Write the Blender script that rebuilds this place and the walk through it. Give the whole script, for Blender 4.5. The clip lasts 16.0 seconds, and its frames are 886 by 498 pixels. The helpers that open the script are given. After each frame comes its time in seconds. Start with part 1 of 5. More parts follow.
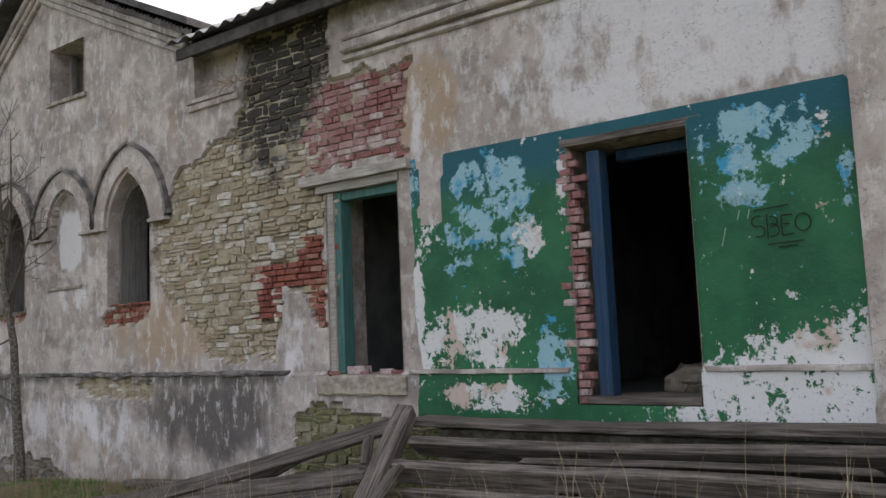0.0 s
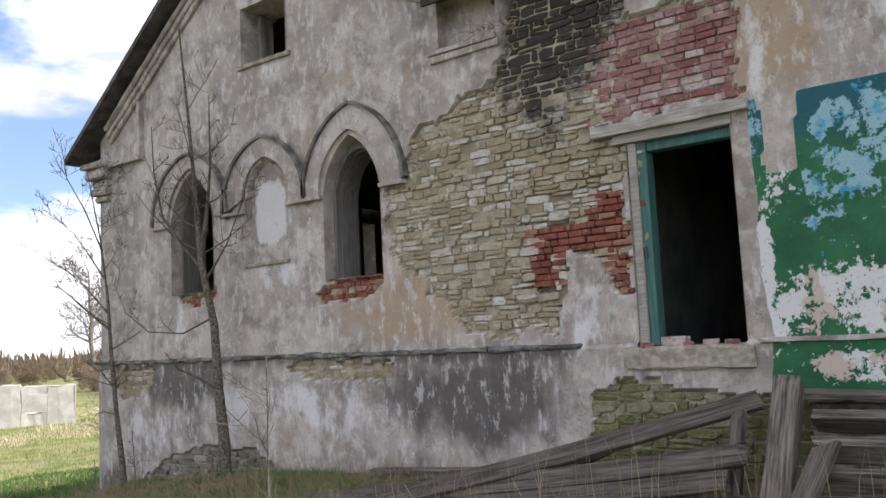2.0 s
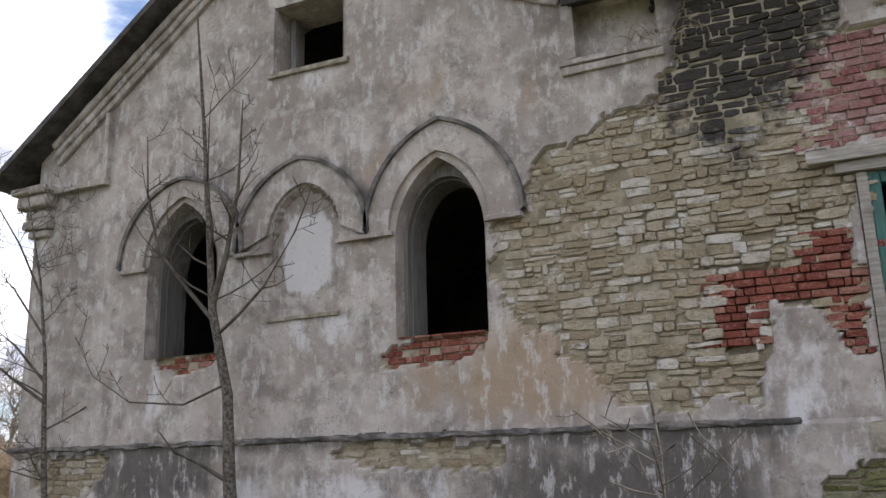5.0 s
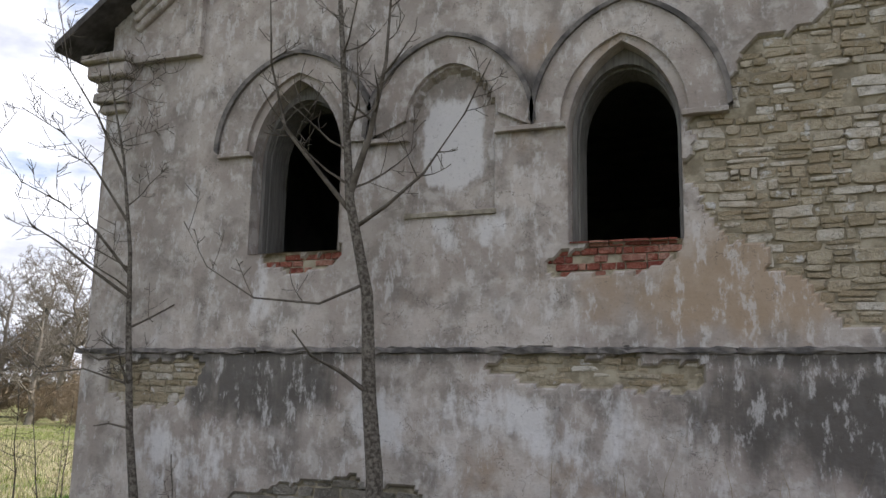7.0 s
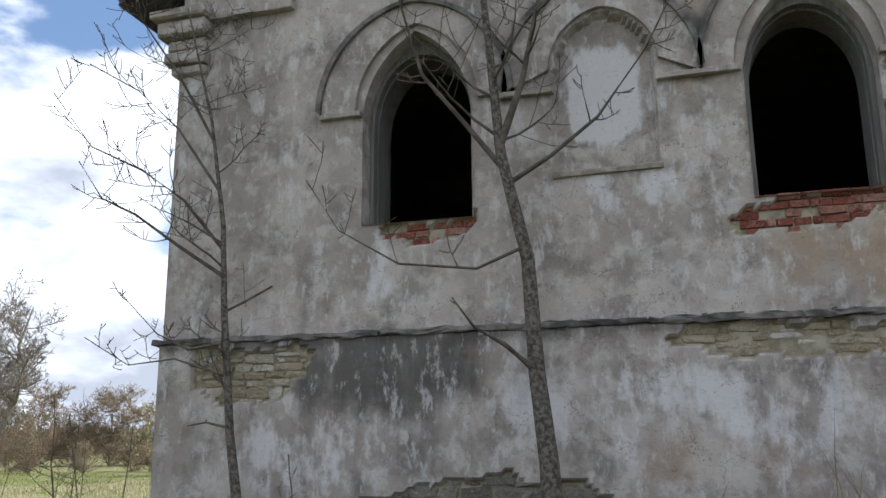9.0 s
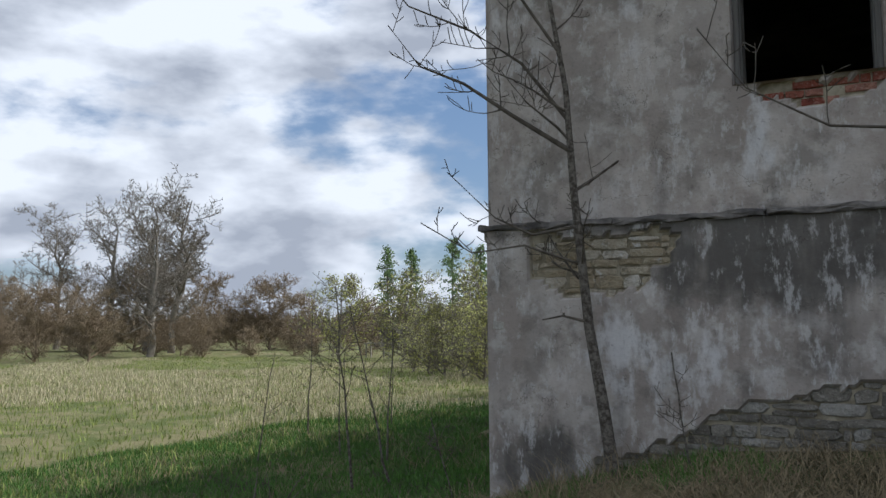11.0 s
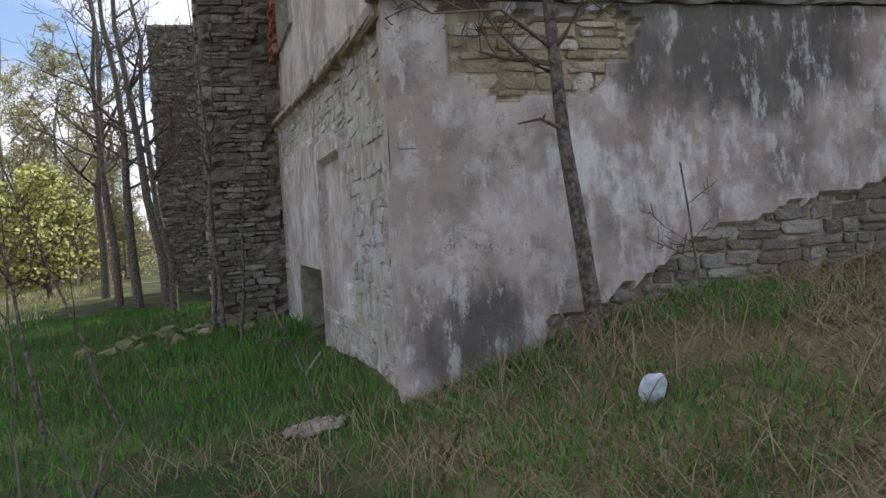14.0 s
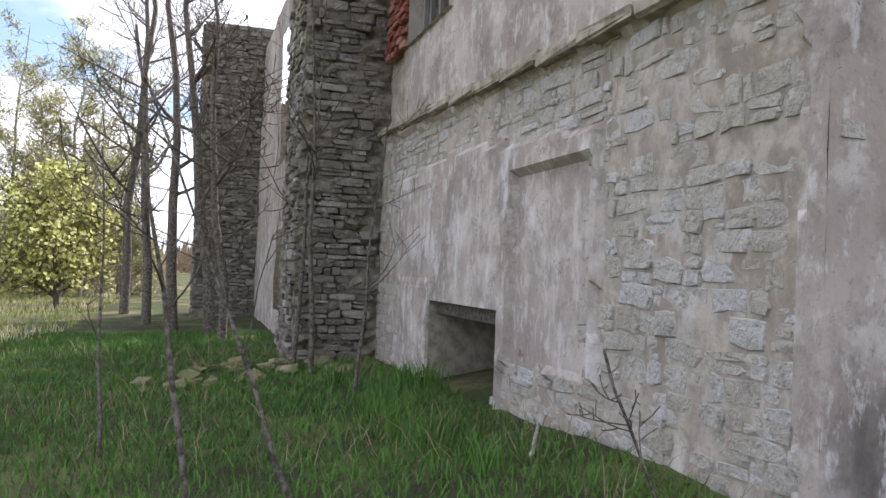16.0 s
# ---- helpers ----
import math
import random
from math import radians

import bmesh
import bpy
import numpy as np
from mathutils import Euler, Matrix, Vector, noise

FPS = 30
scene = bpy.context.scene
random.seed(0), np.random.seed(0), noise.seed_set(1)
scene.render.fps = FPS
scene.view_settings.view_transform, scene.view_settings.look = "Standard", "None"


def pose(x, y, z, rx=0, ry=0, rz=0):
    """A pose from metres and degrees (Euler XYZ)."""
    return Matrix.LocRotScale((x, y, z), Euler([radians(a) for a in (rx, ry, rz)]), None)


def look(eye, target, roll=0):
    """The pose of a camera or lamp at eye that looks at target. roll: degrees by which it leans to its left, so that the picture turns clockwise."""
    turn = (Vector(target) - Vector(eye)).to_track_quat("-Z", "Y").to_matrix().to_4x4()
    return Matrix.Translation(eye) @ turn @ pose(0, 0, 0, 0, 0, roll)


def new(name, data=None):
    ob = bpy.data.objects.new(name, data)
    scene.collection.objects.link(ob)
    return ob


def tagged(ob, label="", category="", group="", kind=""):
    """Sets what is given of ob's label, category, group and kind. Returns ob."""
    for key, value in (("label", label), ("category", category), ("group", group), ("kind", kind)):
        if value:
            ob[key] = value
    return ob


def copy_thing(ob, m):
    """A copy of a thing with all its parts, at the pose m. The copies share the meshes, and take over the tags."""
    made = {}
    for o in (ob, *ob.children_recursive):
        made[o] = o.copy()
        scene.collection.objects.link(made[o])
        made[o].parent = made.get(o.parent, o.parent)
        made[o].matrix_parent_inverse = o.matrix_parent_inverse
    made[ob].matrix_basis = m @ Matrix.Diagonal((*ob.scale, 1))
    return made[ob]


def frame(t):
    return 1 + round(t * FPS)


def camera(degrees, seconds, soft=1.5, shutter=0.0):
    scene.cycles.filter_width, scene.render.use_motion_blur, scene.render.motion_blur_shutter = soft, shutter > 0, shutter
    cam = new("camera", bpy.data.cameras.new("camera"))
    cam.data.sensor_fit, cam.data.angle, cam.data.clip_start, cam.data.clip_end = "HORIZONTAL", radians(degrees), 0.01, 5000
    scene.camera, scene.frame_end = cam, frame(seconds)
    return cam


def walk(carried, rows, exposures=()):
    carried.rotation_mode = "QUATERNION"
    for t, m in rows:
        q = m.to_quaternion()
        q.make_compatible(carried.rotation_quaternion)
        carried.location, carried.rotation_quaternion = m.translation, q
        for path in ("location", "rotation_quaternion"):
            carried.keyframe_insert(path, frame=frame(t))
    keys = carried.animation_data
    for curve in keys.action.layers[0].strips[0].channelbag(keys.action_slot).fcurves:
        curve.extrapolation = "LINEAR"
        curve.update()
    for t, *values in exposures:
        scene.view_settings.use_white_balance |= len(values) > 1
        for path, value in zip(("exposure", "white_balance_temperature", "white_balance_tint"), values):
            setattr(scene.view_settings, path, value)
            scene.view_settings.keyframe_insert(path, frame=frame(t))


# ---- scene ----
cam = camera(55.0, 16.0)
PATH = [
    (0, (16.65, -6.974, 3.069), (15.467, -5.374, 3.271), -2.4),
    (0.5, (15.965, -7.227, 2.99), (14.8, -5.615, 3.203), -2.7),
    (0.7, (15.583, -7.332, 2.995), (14.445, -5.698, 3.181), -3.2),
    (1, (15.02, -7.445, 3.021), (13.874, -5.806, 3.03), -0.8),
    (1.5, (14.328, -7.789, 3.022), (13.122, -6.196, 3.112), -1.5),
    (2, (13.559, -7.939, 2.878), (12.344, -6.364, 3.083), -2.8),
    (2.5, (12.82, -8.03, 2.776), (11.76, -6.345, 2.974), -2.3),
    (3, (12.196, -8.017, 2.636), (11.244, -6.278, 2.899), -2.6),
    (3.5, (11.435, -7.876, 2.5), (10.617, -6.083, 2.837), -3.1),
    (4, (10.911, -7.831, 2.545), (10.148, -6.026, 2.947), -3.1),
    (4.2, (10.65, -7.769, 2.543), (9.831, -5.996, 2.972), -2.2),
    (6.3, (7.899, -7.616, 2.47), (7.123, -5.834, 2.943), 0.2),
    (6.5, (7.644, -7.537, 2.449), (6.853, -5.738, 2.821), 1.3),
    (7, (7.123, -7.54, 2.297), (6.42, -5.699, 2.636), 1.1),
    (7.5, (6.604, -7.502, 2.067), (5.958, -5.653, 2.47), -4.0),
    (8, (6.097, -7.402, 1.884), (5.64, -5.499, 2.296), -2.0),
    (8.5, (5.492, -7.24, 1.842), (5.03, -5.341, 2.266), -2.1),
    (9, (4.954, -7.098, 1.797), (4.394, -5.228, 2.231), -0.5),
    (9.5, (4.449, -7.022, 1.801), (3.829, -5.158, 2.176), -0.7),
    (10, (3.827, -6.982, 1.91), (3.018, -5.167, 2.131), -0.3),
    (10.2, (3.631, -7.026, 1.926), (2.777, -5.234, 2.167), -0.1),
    (12.3, (0.849, -6.194, 1.722), (0.412, -4.243, 1.688), -1.0),
    (12.5, (0.571, -6.11, 1.682), (0.41, -4.117, 1.624), -2.0),
    (13, (-0.011, -5.722, 1.571), (0.063, -3.729, 1.42), -4.9),
    (13.5, (-0.704, -5.209, 1.499), (-0.34, -3.243, 1.451), -4.7),
    (14, (-1.021, -4.742, 1.407), (-0.487, -2.816, 1.35), -3.4),
    (14.5, (-1.272, -4.135, 1.37), (-0.537, -2.281, 1.222), 1.3),
    (15, (-1.581, -3.6, 1.356), (-0.655, -1.827, 1.318), 2.2),
    (15.5, (-1.797, -2.998, 1.387), (-1.07, -1.134, 1.427), 1.2),
    (16, (-2.16, -2.551, 1.305), (-1.585, -0.637, 1.361), 2.4),
]
walk(cam, [(t, look(eye, target, roll)) for t, eye, target, roll in PATH],
     [(0.0, 0.25, 6350, 16), (1.5, 0.40, 6300, 16), (3.5, 0.5, 6300, 18), (4.2, 0.42, 6300, 18), (6.3, 0.12, 6350, 15), (8.0, 0.02, 6300, 14), (9.0, 0.05, 6050, 11), (10.0, -0.12, 5900, 9),
      (12.3, -1.1, 5950, 12), (12.6, -1.05, 5950, 12), (13.0, -0.8, 6000, 14), (14.0, 0.05, 6100, 16), (14.5, 0.3, 6100, 17), (15.0, 0.45, 6150, 18), (16.0, 0.65, 6200, 19)])

# ---- world, sun ----
SUN_FROM = Vector((4.2, 3.0, 6.2)).normalized()
world = bpy.data.worlds.new("sky")
scene.world = world
world.use_nodes = True
wn, wl = world.node_tree.nodes, world.node_tree.links
wn.clear()
w_out = wn.new("ShaderNodeOutputWorld")
w_bg = wn.new("ShaderNodeBackground")
w_sky = wn.new("ShaderNodeTexSky")
w_sky.sky_type = "NISHITA"
w_sky.sun_disc = False
w_sky.sun_elevation = math.asin(SUN_FROM.z)
w_sky.sun_rotation = math.atan2(SUN_FROM.x, SUN_FROM.y)
w_co = wn.new("ShaderNodeTexCoord")
w_map = wn.new("ShaderNodeMapping")
w_map.inputs["Scale"].default_value = (1.0, 1.0, 2.3)
w_map.inputs["Location"].default_value = (3.1, 0.4, 0.3)
w_noise = wn.new("ShaderNodeTexNoise")
w_noise.inputs["Scale"].default_value = 3.1
w_noise.inputs["Detail"].default_value = 9.0
w_noise.inputs["Roughness"].default_value = 0.52
w_ramp = wn.new("ShaderNodeMapRange")
w_ramp.interpolation_type = "SMOOTHSTEP"
w_ramp.inputs["From Min"].default_value = 0.395
w_ramp.inputs["From Max"].default_value = 0.495
w_cloud = wn.new("ShaderNodeTexNoise")
w_cloud.inputs["Scale"].default_value = 5.5
w_cloud.inputs["Detail"].default_value = 6.0
w_cmix = wn.new("ShaderNodeMix")
w_cmix.data_type = "RGBA"
w_cmix.inputs["A"].default_value = (4.6, 4.9, 5.5, 1)
w_cmix.inputs["B"].default_value = (10.3, 10.5, 10.8, 1)
w_crange = wn.new("ShaderNodeMapRange")
w_crange.inputs["From Min"].default_value = 0.38
w_crange.inputs["From Max"].default_value = 0.58
w_mix = wn.new("ShaderNodeMix")
w_mix.data_type = "RGBA"
wl.new(w_co.outputs["Generated"], w_map.inputs["Vector"])
wl.new(w_map.outputs["Vector"], w_noise.inputs["Vector"])
wl.new(w_map.outputs["Vector"], w_cloud.inputs["Vector"])
wl.new(w_noise.outputs["Fac"], w_ramp.inputs["Value"])
wl.new(w_cloud.outputs["Fac"], w_crange.inputs["Value"])
wl.new(w_crange.outputs["Result"], w_cmix.inputs["Factor"])
wl.new(w_ramp.outputs["Result"], w_mix.inputs["Factor"])
w_haze = wn.new("ShaderNodeMix")
w_haze.data_type = "RGBA"
w_haze.inputs["Factor"].default_value = 0.25
w_haze.inputs["B"].default_value = (2.6, 4.2, 7.0, 1)
wl.new(w_sky.outputs["Color"], w_haze.inputs["A"])
wl.new(w_haze.outputs["Result"], w_mix.inputs["A"])
wl.new(w_cmix.outputs["Result"], w_mix.inputs["B"])
wl.new(w_mix.outputs["Result"], w_bg.inputs["Color"])
w_bg.inputs["Strength"].default_value = 0.14
wl.new(w_bg.outputs["Background"], w_out.inputs["Surface"])

sun = new("sun", bpy.data.lights.new("sun", "SUN"))
sun.data.energy = 5.0
sun.data.angle = radians(0.6)
sun.data.color = (1.0, 0.95, 0.87)
sun.matrix_world = look(SUN_FROM * 60, (0, 0, 0))

# ---- materials ----


class Mat:
    """A small builder of node materials."""

    def __init__(self, name, rough=0.85):
        self.m = bpy.data.materials.new(name)
        self.m.use_nodes = True
        self.n, self.l = self.m.node_tree.nodes, self.m.node_tree.links
        self.b = self.n["Principled BSDF"]
        self.b.inputs["Roughness"].default_value = rough
        self.b.inputs["Specular IOR Level"].default_value = 0.25
        self.co = self.n.new("ShaderNodeTexCoord").outputs["Object"]

    def put(self, sock, v):
        if hasattr(v, "links"):
            self.l.new(v, sock)
        elif hasattr(v, "__len__"):
            sock.default_value = (*v[:3], 1) if len(sock.default_value) == 4 else v
        else:
            sock.default_value = v

    def noise(self, scale, detail=4, rough=0.55, stretch=(1, 1, 1), vec=None, shift=0.0):
        mp = self.n.new("ShaderNodeMapping")
        self.put(mp.inputs["Vector"], vec or self.co)
        mp.inputs["Scale"].default_value = stretch
        mp.inputs["Location"].default_value = (shift, shift * 0.7, shift * 1.3)
        t = self.n.new("ShaderNodeTexNoise")
        self.l.new(mp.outputs["Vector"], t.inputs["Vector"])
        t.inputs["Scale"].default_value, t.inputs["Detail"].default_value = scale, detail
        t.inputs["Roughness"].default_value = rough
        return t.outputs["Fac"]

    def step(self, v, lo, hi, a=0.0, b=1.0):
        r = self.n.new("ShaderNodeMapRange")
        r.interpolation_type = "SMOOTHSTEP"
        self.put(r.inputs["Value"], v)
        for k, x in zip(("From Min", "From Max", "To Min", "To Max"), (lo, hi, a, b)):
            r.inputs[k].default_value = x
        return r.outputs["Result"]

    def math(self, op, a, b=0.0, c=0.0):
        r = self.n.new("ShaderNodeMath")
        r.operation = op
        for s, v in zip(r.inputs, (a, b, c)):
            self.put(s, v)
        return r.outputs[0]

    def mix(self, f, a, b, blend="MIX"):
        r = self.n.new("ShaderNodeMix")
        r.data_type, r.blend_type = "RGBA", blend
        self.put(r.inputs["Factor"], f)
        self.put(r.inputs["A"], a)
        self.put(r.inputs["B"], b)
        return r.outputs["Result"]

    def attr(self, name):
        a = self.n.new("ShaderNodeAttribute")
        a.attribute_name = name
        s = self.n.new("ShaderNodeSeparateColor")
        self.l.new(a.outputs["Color"], s.inputs["Color"])
        return s.outputs

    def rnd(self, island=False):
        if island:
            return self.n.new("ShaderNodeNewGeometry").outputs["Random Per Island"]
        return self.n.new("ShaderNodeObjectInfo").outputs["Random"]

    def world_co(self):
        return self.n.new("ShaderNodeNewGeometry").outputs["Position"]

    def done(self, color, bump=None, strength=0.3, dist=0.01, rough=None):
        self.put(self.b.inputs["Base Color"], color)
        if rough is not None:
            self.put(self.b.inputs["Roughness"], rough)
        if bump is not None:
            k = self.n.new("ShaderNodeBump")
            k.inputs["Strength"].default_value, k.inputs["Distance"].default_value = strength, dist
            self.put(k.inputs["Height"], bump)
            self.l.new(k.outputs["Normal"], self.b.inputs["Normal"])
        return self.m


def facade_material():
    """Weathered plaster: masks mark paint, blue under-coat, peeling, soot, shade under the ledge and lime; noise breaks
    up their edges.
    """
    k = Mat("weathered_plaster", 0.9)
    big, mid, fine = k.noise(0.9, 5), k.noise(5, 7, 0.62), k.noise(34, 5, 0.6)
    streak = k.noise(3.2, 5, 0.6, (1, 1, 0.16), shift=4)
    a, b = k.attr("paint_mask"), k.attr("dirt_mask")
    spot = k.noise(2.1, 8, 0.68, shift=15)
    soft = k.noise(2.6, 5, 0.6, (1, 1, 0.7), shift=41)
    base = k.mix(k.step(big, 0.34, 0.64), (0.31, 0.272, 0.24), (0.49, 0.44, 0.39))
    base = k.mix(k.step(soft, 0.42, 0.62, 0, 0.6), base, (0.30, 0.25, 0.215))
    base = k.mix(k.step(spot, 0.47, 0.62, 0, 0.65), base, (0.20, 0.178, 0.155))
    base = k.mix(k.step(mid, 0.50, 0.64, 0, 0.55), base, (0.56, 0.525, 0.485))
    tan = k.math("ADD", b[1], k.math("MULTIPLY", k.math("SUBTRACT", soft, 0.5), 1.1))
    base = k.mix(k.step(tan, 0.30, 0.8, 0, 0.8), base, (0.36, 0.265, 0.175))
    lime = k.math("ADD", b[2], k.math("MULTIPLY", k.math("SUBTRACT", k.noise(3.0, 9, 0.66, (1, 1, 0.5), shift=9), 0.5), 2.2))
    base = k.mix(k.step(lime, 0.40, 0.72, 0, 0.85), base, (0.63, 0.615, 0.60))
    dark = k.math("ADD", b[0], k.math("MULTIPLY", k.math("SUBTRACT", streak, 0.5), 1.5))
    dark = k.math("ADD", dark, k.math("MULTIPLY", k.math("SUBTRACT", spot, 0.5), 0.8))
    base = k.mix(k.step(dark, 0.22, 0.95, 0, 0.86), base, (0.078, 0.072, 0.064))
    scuff = k.noise(9, 7, 0.72, (1, 1, 0.4), shift=21)
    base = k.mix(k.step(scuff, 0.53, 0.64, 0, 0.6), base, (0.60, 0.58, 0.555))
    base = k.mix(k.step(k.noise(22, 5, 0.7, shift=31), 0.60, 0.68, 0, 0.4), base, (0.14, 0.125, 0.11))
    crack = k.noise(1.7, 6, 0.6, shift=51)
    base = k.mix(k.math("MULTIPLY", k.step(k.math("ABSOLUTE", k.math("SUBTRACT", crack, 0.5)), 0.0, 0.0035, 0.75, 0), k.step(big, 0.45, 0.55)), base, (0.07, 0.06, 0.05))
    bare_stone = k.attr("bare_mask")[0]
    base = k.mix(k.step(bare_stone, 0.3, 0.7), base, k.mix(k.step(mid, 0.4, 0.6), (0.22, 0.188, 0.13), (0.39, 0.345, 0.255)))
    # paint
    wob = k.math("SUBTRACT", mid, 0.5)
    green = k.mix(k.step(k.noise(1.6, 4), 0.35, 0.65), (0.012, 0.085, 0.035), (0.022, 0.13, 0.052))
    sep = k.n.new("ShaderNodeSeparateXYZ")
    k.l.new(k.co, sep.inputs[0])
    green = k.mix(k.step(k.math("ADD", sep.outputs["Z"], k.math("MULTIPLY", wob, 0.3)), 4.30, 4.75), green, (0.008, 0.085, 0.105))
    blue = k.mix(k.step(k.math("ADD", k.noise(4, 8, 0.65, shift=2), k.math("MULTIPLY", a[1], 0.25)), 0.50, 0.60), (0.035, 0.27, 0.43), (0.24, 0.41, 0.46))
    bl = k.math("ADD", a[1], k.math("MULTIPLY", k.math("SUBTRACT", k.noise(4.6, 11, 0.74, shift=6), 0.5), 3.6))
    green = k.mix(k.step(bl, 0.54, 0.58), green, blue)
    on = k.step(k.math("ADD", a[0], k.math("MULTIPLY", wob, 0.25)), 0.48, 0.52)
    peel = k.math("ADD", a[2], k.math("MULTIPLY", k.math("SUBTRACT", k.noise(5.2, 11, 0.72, (1, 1, 0.8), shift=12), 0.5), 3.6))
    fleck = k.math("ADD", k.math("MULTIPLY", a[2], 0.8), k.math("MULTIPLY", k.math("SUBTRACT", k.noise(13, 9, 0.7, shift=18), 0.5), 2.6))
    gone = k.math("MAXIMUM", k.step(peel, 0.60, 0.635), k.step(fleck, 0.52, 0.56))
    bare = k.mix(k.step(k.noise(2.3, 5, shift=3), 0.54, 0.60), (0.60, 0.60, 0.575), (0.50, 0.41, 0.345))
    painted = k.mix(gone, green, bare)
    col = k.mix(on, base, painted)
    keep = k.math("MULTIPLY", on, k.math("SUBTRACT", 1.0, gone))
    col = k.mix(k.step(fine, 0.56, 0.74, 0, 0.35), col, (0.10, 0.095, 0.085))
    relief = k.math("ADD", k.math("MULTIPLY", mid, 0.8), k.math("ADD", k.math("MULTIPLY", fine, 0.35), k.math("MULTIPLY", keep, 0.5)))
    rough = k.math("SUBTRACT", 0.92, k.math("MULTIPLY", keep, 0.42))
    return k.done(col, relief, 0.55, 0.02, rough)


def piece_material(name, c1, c2, c3, tint_dark=True, smear=(0.33, 0.27, 0.175), island=False):
    """Stones or bricks: each its own tone, with grain and lichen."""
    k = Mat(name, 0.93)
    r = k.rnd(island)
    p = k.world_co()
    g, f = k.noise(9, 6, 0.65, vec=p), k.noise(55, 4, 0.6, vec=p)
    col = k.mix(k.step(r, 0.1, 0.6), c1, c2)
    col = k.mix(k.step(r, 0.62, 0.95), col, c3)
    col = k.mix(k.step(g, 0.48, 0.72, 0, 0.6), col, tuple(0.6 * x for x in c1))
    col = k.mix(k.step(f, 0.52, 0.72, 0, 0.4), col, (0.52, 0.49, 0.43))
    col = k.mix(k.step(k.noise(1.4, 6, 0.65, vec=p, shift=7), 0.48, 0.62, 0, 0.55), col, smear)
    col = k.mix(k.step(k.noise(17, 8, 0.75, vec=p, shift=3), 0.52, 0.64, 0, 0.55), col, tuple(0.45 * x for x in c2))
    col = k.mix(k.step(k.noise(5.5, 9, 0.72, vec=p, shift=13), 0.56, 0.66, 0, 0.7), col, tuple(min(0.62, 1.25 * x) for x in c3))
    if tint_dark:
        sep = k.n.new("ShaderNodeSeparateXYZ")
        k.l.new(p, sep.inputs[0])
        # black mould below the gutter joint
        dx = k.math("ABSOLUTE", k.math("SUBTRACT", sep.outputs["X"], 8.9))
        m = k.math("SUBTRACT", k.math("MULTIPLY", k.math("SUBTRACT", sep.outputs["Z"], 4.75), 1.0), k.math("MULTIPLY", dx, 1.1))
        m = k.math("ADD", m, k.math("MULTIPLY", k.math("SUBTRACT", g, 0.5), 1.6))
        col = k.mix(k.step(m, -0.1, 0.55, 0, 0.93), col, (0.03, 0.029, 0.027))
    return k.done(col, k.math("ADD", k.math("ADD", g, k.noise(24, 5, 0.65, vec=p)), k.math("MULTIPLY", f, 0.5)), 0.9, 0.03)


def wood_material(name, c1, c2, rough=0.85, axis=0):
    k = Mat(name, rough)
    st = [9, 9, 9]
    st[axis] = 0.5
    g = k.noise(4, 7, 0.65, tuple(st))
    b = k.noise(2.2, 4)
    col = k.mix(k.step(g, 0.33, 0.66), c1, c2)
    col = k.mix(k.step(k.rnd(), 0.0, 1.0, 0.0, 0.45), col, tuple(0.5 * x for x in c1))
    col = k.mix(k.step(b, 0.5, 0.75, 0, 0.5), col, (0.05, 0.045, 0.035))
    return k.done(col, g, 0.8, 0.012)


def simple_material(name, c1, c2, scale=6.0, rough=0.9, bump=0.4, dist=0.02, island=False):
    k = Mat(name, rough)
    g = k.noise(scale, 6, 0.6)
    col = k.mix(k.step(g, 0.35, 0.65), c1, c2)
    if island:
        col = k.mix(k.rnd(True), col, tuple(min(1, 1.7 * x) for x in c2))
    return k.done(col, g, bump, dist)


def ground_material():
    k = Mat("rough_grass_soil", 0.95)
    big, mid, fine = k.noise(0.16, 5), k.noise(1.1, 6, 0.6), k.noise(16, 5, 0.65)
    col = k.mix(k.step(mid, 0.38, 0.6), (0.035, 0.05, 0.014), (0.085, 0.11, 0.03))
    col = k.mix(k.step(k.math("ADD", big, k.math("MULTIPLY", mid, 0.35)), 0.66, 0.80, 0, 0.75), col, (0.20, 0.16, 0.085))
    col = k.mix(k.step(k.noise(0.75, 6, 0.65, shift=5), 0.46, 0.60, 0, 0.8), col, (0.045, 0.036, 0.021))
    col = k.mix(k.step(fine, 0.5, 0.72, 0, 0.6), col, (0.04, 0.034, 0.02))
    sep = k.n.new("ShaderNodeSeparateXYZ")
    k.l.new(k.co, sep.inputs[0])
    # paler dry field past the building's shadow, sunlight lifted into its colour
    field = k.mix(k.step(mid, 0.38, 0.6), (0.13, 0.16, 0.045), (0.26, 0.235, 0.115))
    col = k.mix(k.step(k.math("ADD", sep.outputs["X"], k.math("MULTIPLY", big, 3.0)), -6.5, -2.5, 0.85, 0), col, field)
    return k.done(col, k.math("ADD", fine, mid), 0.9, 0.06)


